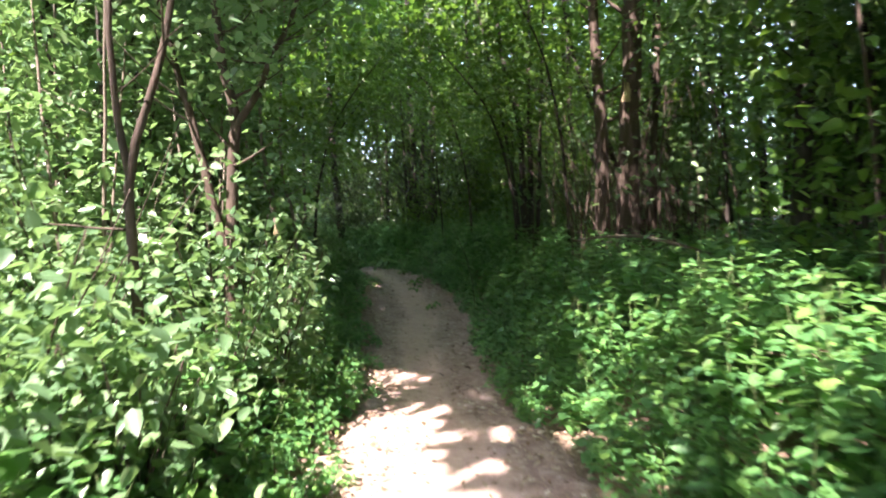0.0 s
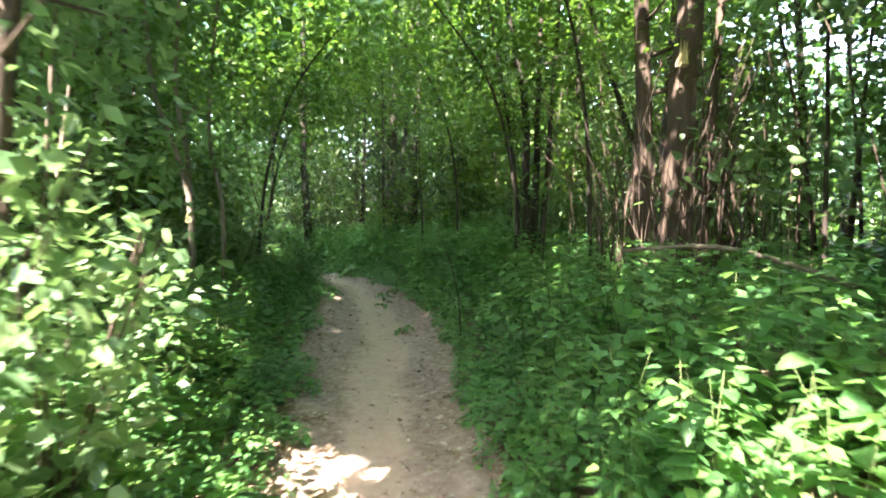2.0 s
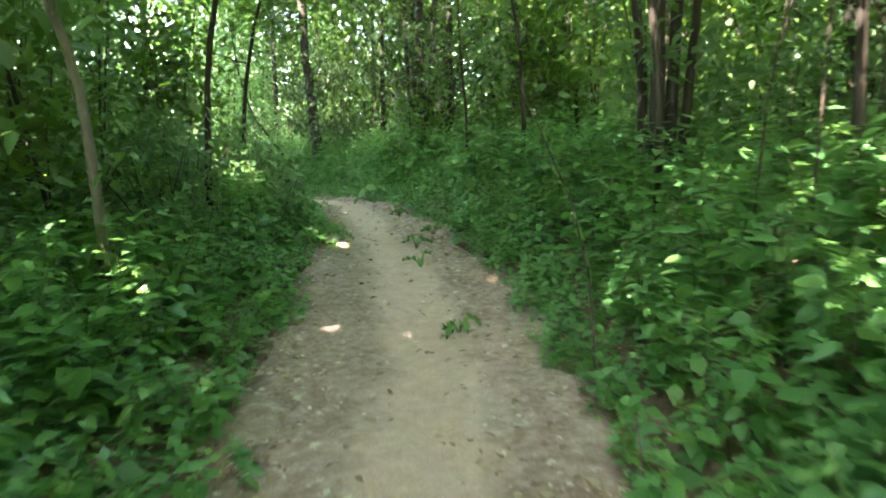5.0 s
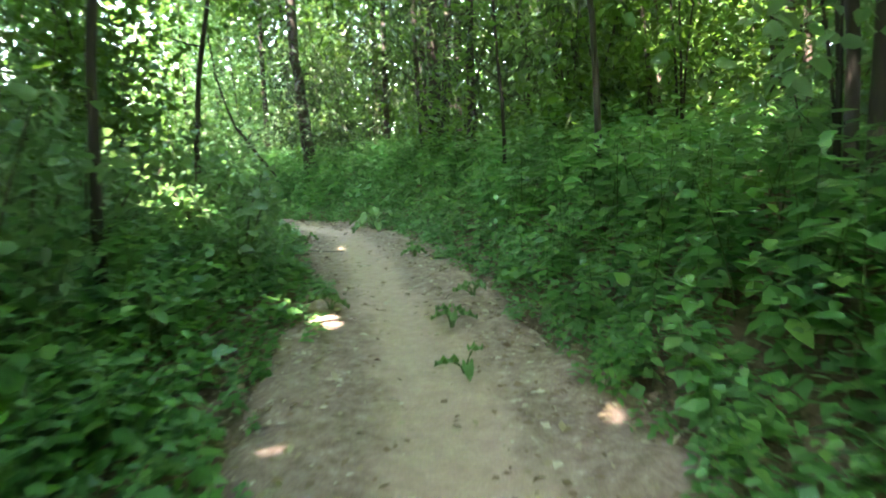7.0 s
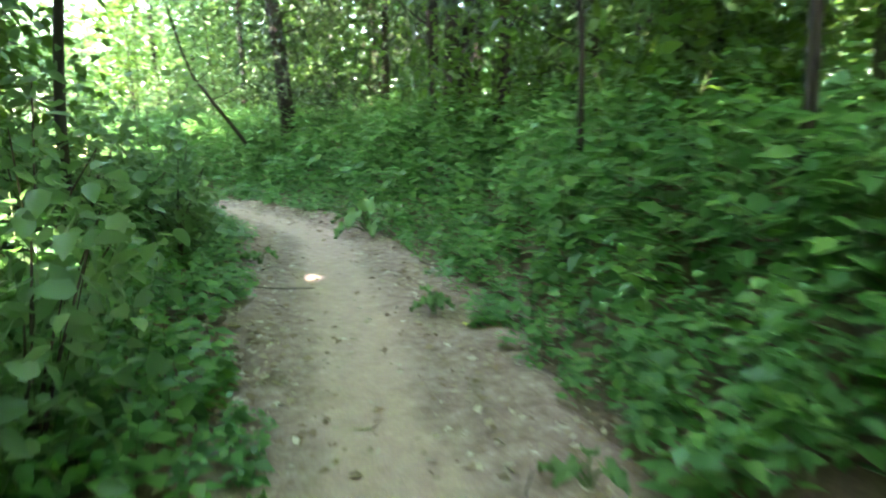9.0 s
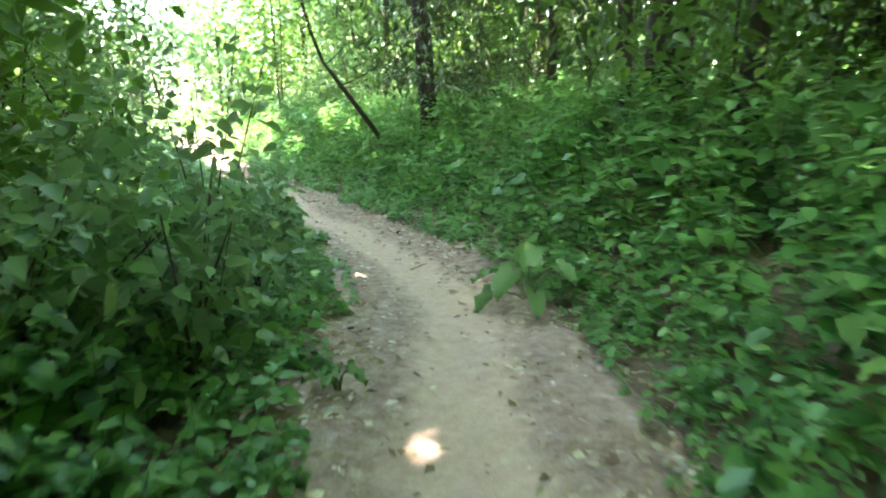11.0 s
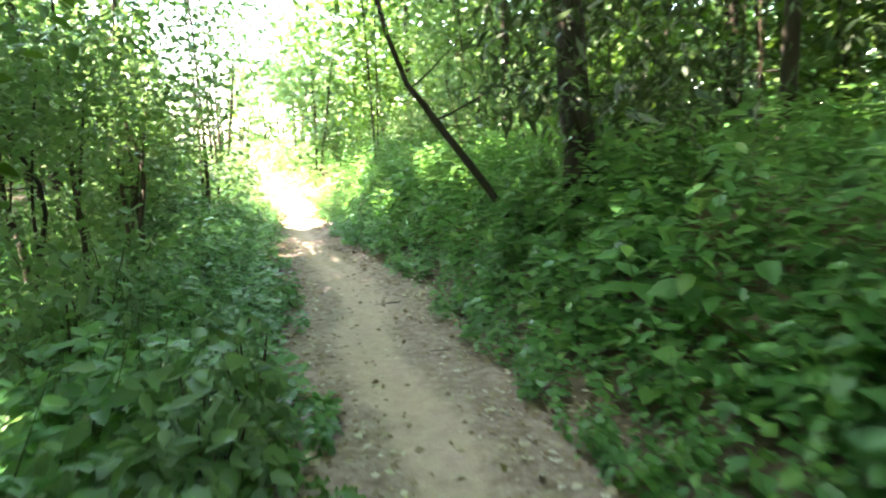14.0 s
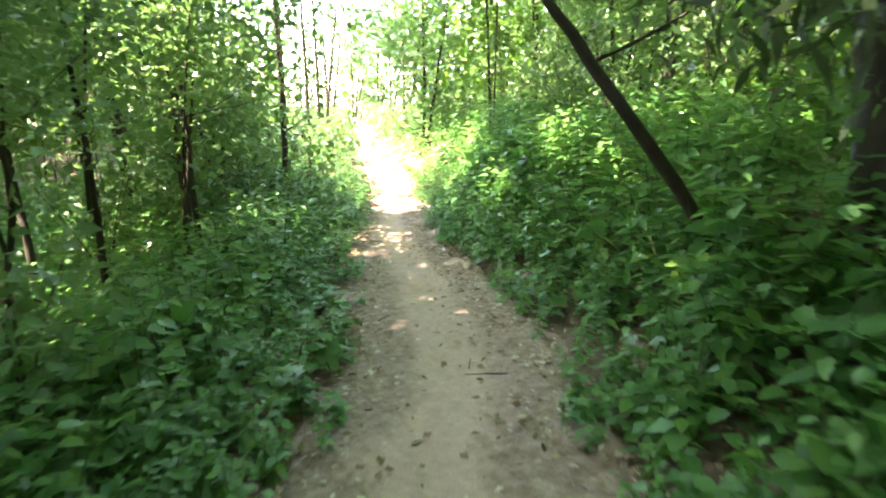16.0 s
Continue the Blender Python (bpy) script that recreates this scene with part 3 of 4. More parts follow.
make_tree("twin_tree", -0.95, 21.9, [([(0, 0, 0), (-0.03, 0, 1.5), (-0.06, 0, 4), (-0.1, 0, 10)], 0.14, 0.08),
                                   ([(0.12, 0, 0), (0.24, 0, 2.2), (0.32, 0, 4), (0.5, 0.2, 9)], 0.10, 0.05),
                                   ([(-0.25, 0.3, 0), (-0.35, 0.3, 2.0), (-0.5, 0.3, 6)], 0.07, 0.04)],
          M_BARK_DARK, M_TREE, 26, 1700, 0.1, 0.5, 1.6, 0.4, "dark twin-trunked tree on the bank", "tree", 10)
make_tree("thin_pole_sapling", 0.0, 17.25, [([(0, 0, 0), (-0.03, 0, 1.2), (-0.12, 0, 2.4), (-0.2, 0.1, 5)], 0.028, 0.012)],
          M_BARK_DARK, M_TREE, 10, 700, 0.10, 0.35, 0.9, 0.45, "thin dark sapling pole among herbs", "tree")
make_tree("leaning_sapling", -5.05, 24.95, [([(0.15, 0.05, 0), (0.0, 0, 0.55), (-0.25, -0.15, 1.0), (-0.53, -0.32, 1.45), (-0.70, -0.42, 1.75), (-0.85, -0.5, 2.0), (-1.2, -0.5, 3.2), (-1.4, -0.3, 4.6)], 0.05, 0.02)],
          M_BARK_DARK, M_SHRUB, 16, 1100, 0.09, 0.4, 1.1, 0.45, "thin dark sapling leaning out over the path", "tree")
for x, y, h in ((-12.0, 27.4, 6.0), (-13.3, 28.5, 6.8), (-14.6, 30.2, 7.2), (-12.9, 26.3, 6.5), (-16.2, 31.6, 7.5)):
    make_tree("slim_tree", x, y, [([(0, 0, 0), (0.1, 0.05, h * 0.4), (0.0, 0.2, h)], 0.05, 0.015)], M_BARK_DARK, M_SHRUB, 26, 3000, 0.15, 0.5, 1.3, 0.12,
              "slim sunlit tree leaning over the path's bright end", "tree", 6)
for x, y, dx, r in ((-10.4, 23.8, 0.1, 0.045), (-9.7, 22.8, -0.2, 0.035), (-11.1, 23.4, 0.25, 0.05), (-10.8, 25.0, -0.1, 0.035), (-9.1, 21.6, 0.2, 0.04), (-11.5, 25.5, 0.1, 0.05)):
    make_tree("crooked_sapling", x, y, [([(0, 0, 0), (dx * 0.5, 0, 0.9), (-dx, 0.1, 1.9), (dx, 0, 3), (0, 0.2, 5)], r, 0.015),
                                       ([(-dx * 0.5, 0, 1.3), (0.35, -0.1, 2.0), (0.6, 0, 3.2)], r * 0.6, 0.01)],
              M_BARK_DARK, M_SHRUB, 20, 1900, 0.11, 0.42, 1.3, 0.52, "crooked thin dark sapling below the path", "tree")


# ---- the wood on both sides ----
def thicket():
    count = 0
    for s0, s1, d0, d1, n in ((8, 60, -8.0, -2.5, 42), (8, 60, 3.0, 8.5, 40), (29, 44, 3.0, 10.0, 16), (44, 58, -4.2, -1.5, 10), (45, 60, 1.6, 4.5, 9), (6, 66, -16, -7, 40), (6, 66, 8, 17, 40), (14, 42, 8, 16, 18)):
        x, y, d, s = scatter(s0, s1, d0, d1, n)
        for i in range(n):
            if s[i] > 46 and abs(d[i]) < 1.4:
                continue
            h = rng.uniform(4.0, 7.5)
            lx, ly = rng.normal(0, 0.5, 2)
            r = rng.uniform(0.02, 0.05)
            stems = [([(0, 0, 0), (lx * 0.2, ly * 0.2, h * 0.3), (lx * 0.6, ly * 0.6, h * 0.65), (lx, ly, h)], r, 0.010)]
            if rng.uniform() < 0.45:
                stems.append(([(0.05, 0, 0), (lx * 0.1 + 0.3, ly * 0.3, h * 0.35), (lx * 0.3 + 0.6, ly + 0.2, h * 0.8)], r * 0.7, 0.008))
            far = abs(d[i]) > 7
            below = d[i] < -3.5 and s[i] > 36
            make_tree("sapling", x[i], y[i], stems, (M_BARK, M_BARK_DARK, M_BARK_DARK)[rng.integers(0, 3)], M_TREE if rng.uniform() < 0.6 else M_SHRUB, 18,
                      1250 if not far else 1300, 0.16 if not far else 0.23, 0.44 if not far else 0.72, 1.2, 0.30 if below else 0.16 if s[i] > 42 or d[i] > 0 else 0.26,
                      "slim young broadleaf tree in the thicket", "tree", 6, form=LEAF_LO if far else LEAF_MID)
            count += 1


def over_path(p):
    """The leaf roof keeps the sun off the path and its banks, and is thin over the deeper wood."""
    h = np.clip(p[:, 2] - np.interp(p[:, 1], hk[:, 0], hk[:, 1]) - 1.0, 0, None)
    s, d, w, z = on_trail(p[:, 0] - SUN.x / SUN.z * h, p[:, 1] - SUN.y / SUN.z * h)
    west = (d < -3.6) & (s > 21)
    east = (d > 4.4) & (s > 25) & (s < 52)
    end = (s > 47) & (np.abs(d) < 2.0)
    thin = np.where(west, np.interp(s, [36, 40], [0.75, 0.6]), 0) + np.where(east, np.interp(s, [26, 30, 35, 37], [0.25, 0.4, 0.3, 0.08]), 0) + np.where(end, 0.7, 0)
    return rng.uniform(size=len(p)) > thin


def canopy():
    """Tall trees at even distances, so that their crowns close over the wood."""
    for gx0 in np.arange(-30, 20, 5.6):
        for gy0 in np.arange(-16, 44, 5.6):
            x, y = gx0 + rng.uniform(-1.6, 1.6), gy0 + rng.uniform(-1.6, 1.6)
            s, d, w, _ = (float(q[0]) for q in on_trail([x], [y]))
            if s > 52 and abs(d) < 4.5:
                continue
            if abs(d) < w + 3.4:
                sg = 1 if d > 0 else -1
                k = np.searchsorted(LS, s)
                x, y = LINE[k, 0] + LT[k, 1] * sg * (w + 3.8), LINE[k, 1] - LT[k, 0] * sg * (w + 3.8)
            if abs(d) > 17:
                continue
            h = rng.uniform(10, 14)
            lx, ly = rng.normal(0, 0.7, 2)
            r = rng.uniform(0.08, 0.15)
            # trees behind the start are out of view and only cast shade: coarser leaves
            near = abs(d) < 11 and y > 2
            make_tree("tall_tree", x, y, [([(0, 0, 0), (lx * 0.2, ly * 0.2, h * 0.35), (lx * 0.5, ly * 0.5, h * 0.7), (lx, ly, h)], r, 0.03)],
                      M_BARK_DARK, M_TREE, 40, 4300 if near else 2000, 0.37 if near else 0.54, 1.35 if d > 3 else 1.0, 4.2, 0.42, "tall broadleaf forest tree with spreading crown", "tree", 10, sub=over_path)


def leaf_roof():
    """Loose leaves added where the tall crowns meet overhead, to block the sun: past counting, with the same gaps as
    the crowns.
    """
    n = 62000
    p = np.stack([rng.uniform(-24, 11, n), rng.uniform(-14, 36, n), rng.uniform(7.0, 10.0, n)], 1)
    s, d, w, z = on_trail(p[:, 0], p[:, 1])
    p = p[(np.abs(d) < 15) & ~sunlit(p) & over_path(p) & ~((s > 50) & (np.abs(d) < 4)) & (rng.uniform(size=n) < np.where((s > 33) & (d > 0), 0.85, np.interp(s, [20, 27, 30], [1.0, 0.95, 0.5])))]
    ax, up = random_dirs(len(p), 0.4), np.array([0, 0, 1.0]) + rng.normal(0, 0.45, (len(p), 3))
    L = rng.uniform(0.3, 0.55, len(p))
    v, f = leaf_array(p, ax, up, L, L * 0.7)
    tagged(new("leaf_roof", raw_mesh("leaf_roof", v, f, M_TREE)), "green leaf roof added over the forest to block the sun", "foliage", kind="stuff")


thicket()
canopy()
leaf_roof()


def bare_poles():
    """Thin dark stems with little leaf in the shade of the bank's thicket."""
    for s0, s1, d0, d1, n in ((19, 34, 2.6, 8.5, 12), (23, 32, -6.5, -2.2, 8)):
        x, y, d, s = scatter(s0, s1, d0, d1, n)
        for i in range(n):
            h = rng.uniform(4.5, 8.0)
            lx, ly = rng.normal(0, 0.6, 2)
            r = rng.uniform(0.025, 0.06)
            make_tree("bare_pole_tree", x[i], y[i], [([(0, 0, 0), (lx * 0.25, ly * 0.2, h * 0.3), (lx * 0.5, ly * 0.6, h * 0.65), (lx, ly, h)], r, 0.012)],
                      (M_BARK, M_BARK_DARK)[i % 2], M_TREE, 16, 420, 0.12, 0.4, 1.1, 0.35, "thin brown tree stem with few leaves in the dark thicket", "tree", 6)



bare_poles()
# young trees that bow over the path and close the view above it
for x, y, lean, h in ((1.5, 12.2, -1.5, 4.6), (-2.9, 13.4, 1.6, 5.0), (0.75, 15.6, -1.7, 5.2), (-3.6, 16.6, 1.5, 4.8), (0.6, 19.4, -1.8, 5.4), (1.9, 17.6, -1.2, 4.4), (-0.6, 23.2, -1.6, 5.4), (2.3, 10.9, -1.0, 5.2)):
    make_tree("bowed_sapling", x, y, [([(0, 0, 0), (lean * 0.05, 0.1, h * 0.4), (lean * 0.35, 0.1, h * 0.75), (lean, -0.2, h)], 0.04, 0.012)],
              M_BARK_DARK, M_TREE, 26, 1900, 0.125, 0.42, 1.5, 0.42, "slim green sapling bowed over the footpath", "tree", 6)


def understory():
    """Leafy many-stemmed trees whose foliage hangs low and closes the wood between the trunks."""
    for s0, s1, d0, d1, n, h0, h1, low in ((25, 34, 1.9, 5.5, 13, 3.2, 5.2, 0.20), (18, 26, 4.2, 8.5, 10, 3.5, 5.5, 0.22), (34, 44, 3.2, 7.0, 9, 3.2, 5.0, 0.16),
                                           (23, 31, -6.0, -2.4, 9, 3.2, 5.0, 0.20), (31, 37, -5.0, -2.2, 5, 2.6, 4.0, 0.2), (27, 33, 5.5, 10.0, 8, 3.5, 5.5, 0.15)):
        x, y, d, s = scatter(s0, s1, d0, d1, n)
        for i in range(n):
            h, stems = rng.uniform(h0, h1), []
            for k in range(3):
                a, o = rng.uniform(0, 6.28), rng.uniform(0.3, 0.9)
                stems.append(([(0.04 * k, 0.03 * k, 0), (o * 0.2 * np.cos(a), o * 0.2 * np.sin(a), h * 0.35), (o * np.cos(a), o * np.sin(a), h * rng.uniform(0.75, 1.05))], rng.uniform(0.015, 0.03), 0.006))
            make_tree("understory_tree", x[i], y[i], stems, M_BARK_DARK, M_TREE if i % 3 else M_SHRUB, 24, 1300, 0.14, 0.30, 1.0, low,
                      "low leafy many-stemmed tree between the trunks", "tree", 5, form=LEAF_MID, hang=0.12)


understory()
# tall leafy bushes and saplings in the sun at the start, and the tree that holds its sprays in front of the old trunks
for x, y, h in ((-3.1, 5.2, 4.2), (-4.1, 4.4, 4.6), (-2.7, 6.9, 4.4), (-4.4, 6.6, 5.0), (-3.6, 8.2, 4.6), (-5.3, 5.2, 5.0)):
    make_tree("hazel_tree", x, y, [([(0, 0, 0), (0.1, 0.1, h * 0.4), (0.35, -0.1, h)], 0.03, 0.008), ([(-0.05, 0, 0), (-0.2, -0.1, h * 0.45), (-0.5, 0.2, h * 0.95)], 0.026, 0.007),
                                   ([(0.03, 0.05, 0), (0.05, 0.3, h * 0.4), (0.1, 0.7, h * 0.9)], 0.022, 0.007)],
              M_BARK_PALE, M_SHRUB, 30, 1500, 0.125, 0.30, 1.0, 0.22, "tall hazel-like tree with broad rounded sunlit leaves", "tree", 6, form=LEAF_MID)
for x, y, lean, h in ((4.9, 6.9, -1.2, 4.6), (5.4, 8.4, -1.0, 5.0), (6.0, 6.0, -1.4, 4.8)):
    make_tree("spray_tree", x, y, [([(0, 0, 0), (lean * 0.1, 0, h * 0.4), (lean * 0.5, -0.1, h * 0.75), (lean, -0.2, h)], 0.04, 0.01), ([(0, 0, h * 0.3), (lean * 0.7, -0.3, h * 0.55), (lean * 1.5, -0.4, h * 0.72)], 0.02, 0.006)],
              M_BARK_DARK, M_SHRUB, 26, 1700, 0.11, 0.26, 1.1, 0.35, "slender tree with pale green leaf sprays before dark trunks", "tree", 6, form=LEAF_MID)


for x, y, h in ((-29.5, 46.6, 5.5), (-27.0, 46.0, 4.6), (-31.5, 45.0, 6.0), (-26.2, 43.2, 3.4), (-24.0, 43.6, 4.6), (-28.0, 41.5, 5.0), (-17.6, 37.0, 4.8), (-19.4, 35.2, 5.2), (-14.6, 34.3, 5.0), (-16.7, 32.4, 5.4)):
    make_tree("clearing_tree", x, y, [([(0, 0, 0), (0.1, 0.05, h * 0.4), (0.0, 0.2, h)], 0.06, 0.02), ([(0.1, 0, 0), (0.5, 0.1, h * 0.4), (0.9, 0.2, h * 0.8)], 0.05, 0.02)],
              M_BARK_DARK, M_SHRUB, 30, 1600, 0.28, 0.55, 1.5, 0.06, "sunlit leafy tree at the clearing's far edge", "tree", 6)
# extra conifers, added so that their sprays keep light off the right bank
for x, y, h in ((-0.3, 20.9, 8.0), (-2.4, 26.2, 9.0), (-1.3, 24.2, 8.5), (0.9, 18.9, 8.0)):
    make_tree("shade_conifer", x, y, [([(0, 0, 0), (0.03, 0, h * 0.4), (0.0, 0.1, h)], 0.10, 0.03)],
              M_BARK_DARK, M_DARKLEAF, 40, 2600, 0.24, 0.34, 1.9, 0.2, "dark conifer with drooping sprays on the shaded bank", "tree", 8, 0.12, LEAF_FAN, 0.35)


def far_woods():
    """The closed wood all round, out of reach, with a clearing where the path leads."""
    n = 120000
    a, r = rng.uniform(0, 2 * np.pi, n), rng.uniform(0, 1, n) ** 0.8 * 32 + 20
    x, y = -3 + r * np.cos(a), 16 + (r + 6) * np.sin(a)
    s, d, w, z = on_trail(x, y)
    bearing = np.arctan2(-(x + 3.5), y - 20)
    open_way = (np.abs(bearing - 0.74) < 0.045) & (r > 12)
    h = rng.uniform(0, 1, n) ** 1.15 * (13 + 3 * np.sin(a * 9) + 2 * np.sin(a * 23))
    keep = (np.abs(d) > np.where(s > 52, 4.0, 9.0)) & ~(open_way & (h > 2.2 + 0.02 * r) & ~((r > 37) & (h < 5.5 + 1.5 * np.sin(a * 60))))
    keep |= (r > 43) & open_way & (h < 6 + 1.5 * np.sin(a * 60))
    hedge = (rng.uniform(size=n) < 0.3) & (r < 42)
    h = np.where(hedge, rng.uniform(0, 5.0, n), h)
    p = np.stack([x, y, np.interp(y, hk[:, 0], hk[:, 1]) + 0.2 + h], 1)[keep]
    p = p[~sunlit(p)]
    ax, up = random_dirs(len(p), 0.5), np.array([0, 0, 1.0]) + rng.normal(0, 0.7, (len(p), 3))
    L = rng.uniform(0.4, 0.85, len(p))
    v, f = leaf_array(p, ax, up, L, L * 0.75)
    tagged(new("far_woods", raw_mesh("far_woods", v, f, M_TREE)), "dense green leaves of the surrounding wood", "woods", kind="stuff")


far_woods()
# ---- shrubs ----
def shrub(x, y, h, n_stems, n_leaves, size, mat, label, spread=0.17):
    """A bush: thin stems from one foot, each leaf an ovate blade."""
    z0 = land1(x, y) - 0.03
    root = tagged(new("shrub"), label, "shrub")
    root.location = (x, y, z0)
    o, centres = np.array([x, y, z0]), []
    for k in range(n_stems):
        a, out = rng.uniform(0, 6.28), rng.uniform(0.15, 0.5) * h
        if in_view_lane(np.array([[x + out * np.cos(a), y + out * np.sin(a), z0 + 0.8 * h]]))[0]:
            a += np.pi
            out *= 0.6
        p = bend([(0, 0, 0), (0.3 * out * np.cos(a), 0.3 * out * np.sin(a), h * 0.45), (out * np.cos(a), out * np.sin(a), h * rng.uniform(0.75, 1.1))], 9)
        v, f = tube(p, np.linspace(0.012, 0.003, 9), 5)
        child("stem", raw_mesh("stem", v, f, M_BARK), root)
        centres += list(p[3:])
    pos, ax, up, L = crown_leaves(np.array(centres), spread, n_leaves, size, LEAF_MID, 0.1, 0.8)
    w = pos + o
    ok = ~in_view_lane(w) & (pos[:, 2] > 0.08) & ~sunlit(w)
    v, f = leaf_array(pos[ok], ax[ok], up[ok], L[ok], L[ok] * rng.uniform(0.6, 0.8, ok.sum()), LEAF_MID, QUAD_MID)
    child("foliage", raw_mesh("foliage", v, f, mat), root)
    return root


for s0, s1, d0, d1, n, h0, h1, lv, label in (
        (15.5, 21, -2.6, -0.75, 9, 0.9, 1.5, 420, "sunlit bush with rounded light green leaves"),
        (26.5, 35, -2.6, -0.7, 14, 0.9, 1.7, 420, "leafy green bush crowding the path"),
        (36, 60, -3.4, -1.2, 16, 0.9, 1.7, 460, "tall leafy bush below the path"),
        (42, 62, 1.1, 4.5, 20, 1.0, 2.2, 460, "bright green bush on the sunny bank"),
        (20, 40, 1.7, 4.0, 12, 1.0, 1.7, 420, "green bush on the shaded bank"),
        (21, 28, -4.5, -1.6, 7, 1.0, 1.8, 420, "green bush among thin trunks"),
        (28.5, 33.0, -1.1, -0.4, 5, 0.8, 1.1, 420, "leafy green bush crowding the path"),
        (32.6, 36.4, -0.55, -0.12, 9, 0.5, 0.72, 330, "low leafy bush at the inside of the bend")):
    xs, ys, ds, ss = scatter(s0, s1, d0, d1, n)
    for i in range(n):
        shrub(xs[i], ys[i], rng.uniform(h0, h1), 5, lv, 0.10, M_SHRUB, label)


for x, y, h in ((-2.35, 3.3, 1.9), (-1.75, 4.6, 1.7), (-2.9, 4.7, 2.5), (-1.55, 5.4, 1.5), (-3.2, 3.1, 2.3), (-1.6, 3.0, 1.15)):
    shrub(x, y, h, 6, 620, 0.105, M_SHRUB, "tall sunlit bush with rounded light green leaves", 0.2)


# ---- burdock, with single large leaves ----
def big_leaf(length, width, n=7):
    """A broad heart-shaped leaf with a waved rim and sunken ribs, its stalk end at the origin."""
    rows, m = [], 7
    for i in range(n + 1):
        u = i / n
        half = width * 0.5 * math.sin(math.pi * min(1, 0.16 + 0.84 * u)) ** 0.75 * (1 - 0.25 * u)
        back = -0.12 * length * (1 - u) ** 3
        for j in range(m):
            q = 2 * j / (m - 1) - 1
            rib = 0.012 * abs(math.sin(q * 5)) + 0.02 * math.sin(u * 14 + j * 2.1) * abs(q)
            rows.append((u * length + back * abs(q) * 2 + 0.0, q * half, rib + 0.12 * length * abs(q) - 0.30 * length * u * u))
    return raw_mesh("leaf", rows, grid_faces(n + 1, m)[:, ::-1], M_BURDOCK)


BIG = [big_leaf(0.23, 0.21), big_leaf(0.18, 0.16), big_leaf(0.17, 0.13), big_leaf(0.11, 0.075)]


def burdock(x, y, spec, label):
    root = tagged(new("burdock"), label, "plant")
    z0 = land1(x, y)
    root.location = (x, y, z0)
    for turn, out, up, k, pitch in spec:
        a = radians(turn)
        tip = np.array([out * math.cos(a), out * math.sin(a), up])
        v, f = tube(bend([(0, 0, -0.02), (tip[0] * 0.4, tip[1] * 0.4, up * 0.7), tip], 7), np.linspace(0.009, 0.005, 7), 6)
        child("stalk", raw_mesh("stalk", v, f, M_STEM), root)
        ob = child("leaf", BIG[k], root)
        ob.matrix_basis = pose(*tip, 0, 0, turn) @ pose(0, 0, 0, 0, pitch, 0)


burdock(-1.90, 19.15, [(105, 0.05, 0.25, 0, -40), (240, 0.18, 0.26, 0, 30), (325, 0.22, 0.30, 1, 15), (222, 0.30, 0.12, 1, 35), (150, 0.16, 0.28, 1, -5), (20, 0.2, 0.26, 2, 20), (285, 0.26, 0.14, 2, 30), (180, 0.24, 0.20, 1, 15)],
        "burdock with broad dusty grey-green leaves at the path edge")
burdock(-7.30, 26.45, [(230, 0.20, 0.16, 1, 15), (290, 0.18, 0.18, 2, 5), (170, 0.2, 0.12, 2, 20), (340, 0.15, 0.2, 2, 0)], "small burdock with pale leaves at the path edge")
burdock(-7.10, 23.5, [(10, 0.18, 0.12, 2, 15), (60, 0.15, 0.16, 2, 0), (120, 0.15, 0.15, 2, 10)], "low broad-leaved plant hanging over the path edge")
burdock(-8.9, 25.4, [(10, 0.2, 0.16, 1, 15), (80, 0.15, 0.2, 2, 0), (150, 0.15, 0.22, 2, 0)], "low broad-leaved plant hanging over the path edge")


for x, y, n in ((-0.70, 13.80, 5), (-0.52, 14.5, 4), (-1.10, 16.3, 6), (-0.62, 13.05, 3), (-4.30, 20.75, 5), (-1.62, 14.2, 4), (-0.25, 11.2, 4), (0.62, 6.9, 5), (-2.62, 17.6, 4), (-7.35, 24.1, 4)):
    turns = rng.uniform(0, 360) + np.arange(n) * 137.0
    burdock(x, y, [(float(t), rng.uniform(0.03, 0.08), rng.uniform(0.06, 0.15), 3, rng.uniform(-10, 25)) for t in turns], "small broad-leaved seedling sprouting from the bare earth")


# ---- fallen branches, dead twigs, broken wood ----
def stick(name, pts, r0, r1, mat, label, category="branch"):
    v, f = tube(bend(pts, 12), np.linspace(r0, r1, 12), 6, 0.1)
    return tagged(new(name, raw_mesh(name, v, f, mat)), label, category)


def on_land(x, y, up):
    return (x, y, land1(x, y) + up)


stick("fallen_branch", [on_land(1.65, 7.65, 1.0), on_land(2.15, 7.5, 0.88), on_land(2.6, 7.4, 0.80), on_land(3.4, 7.2, 0.5), on_land(4.1, 7.0, 0.02)], 0.016, 0.03, M_BARK_PALE, "dead grey branch lying across the herbs")
stick("dry_stick", [on_land(-2.65, 16.9, 0.02), on_land(-2.3, 16.8, 0.04), on_land(-2.0, 16.9, 0.02)], 0.008, 0.004, M_BARK_PALE, "short dry stick on bare earth", "stick")
stick("dry_stick", [on_land(0.45, 9.3, 0.30), on_land(0.42, 9.0, 0.12), on_land(0.5, 8.7, 0.01)], 0.005, 0.006, M_BARK_PALE, "thin dry stalk leaning beside the path", "stick")
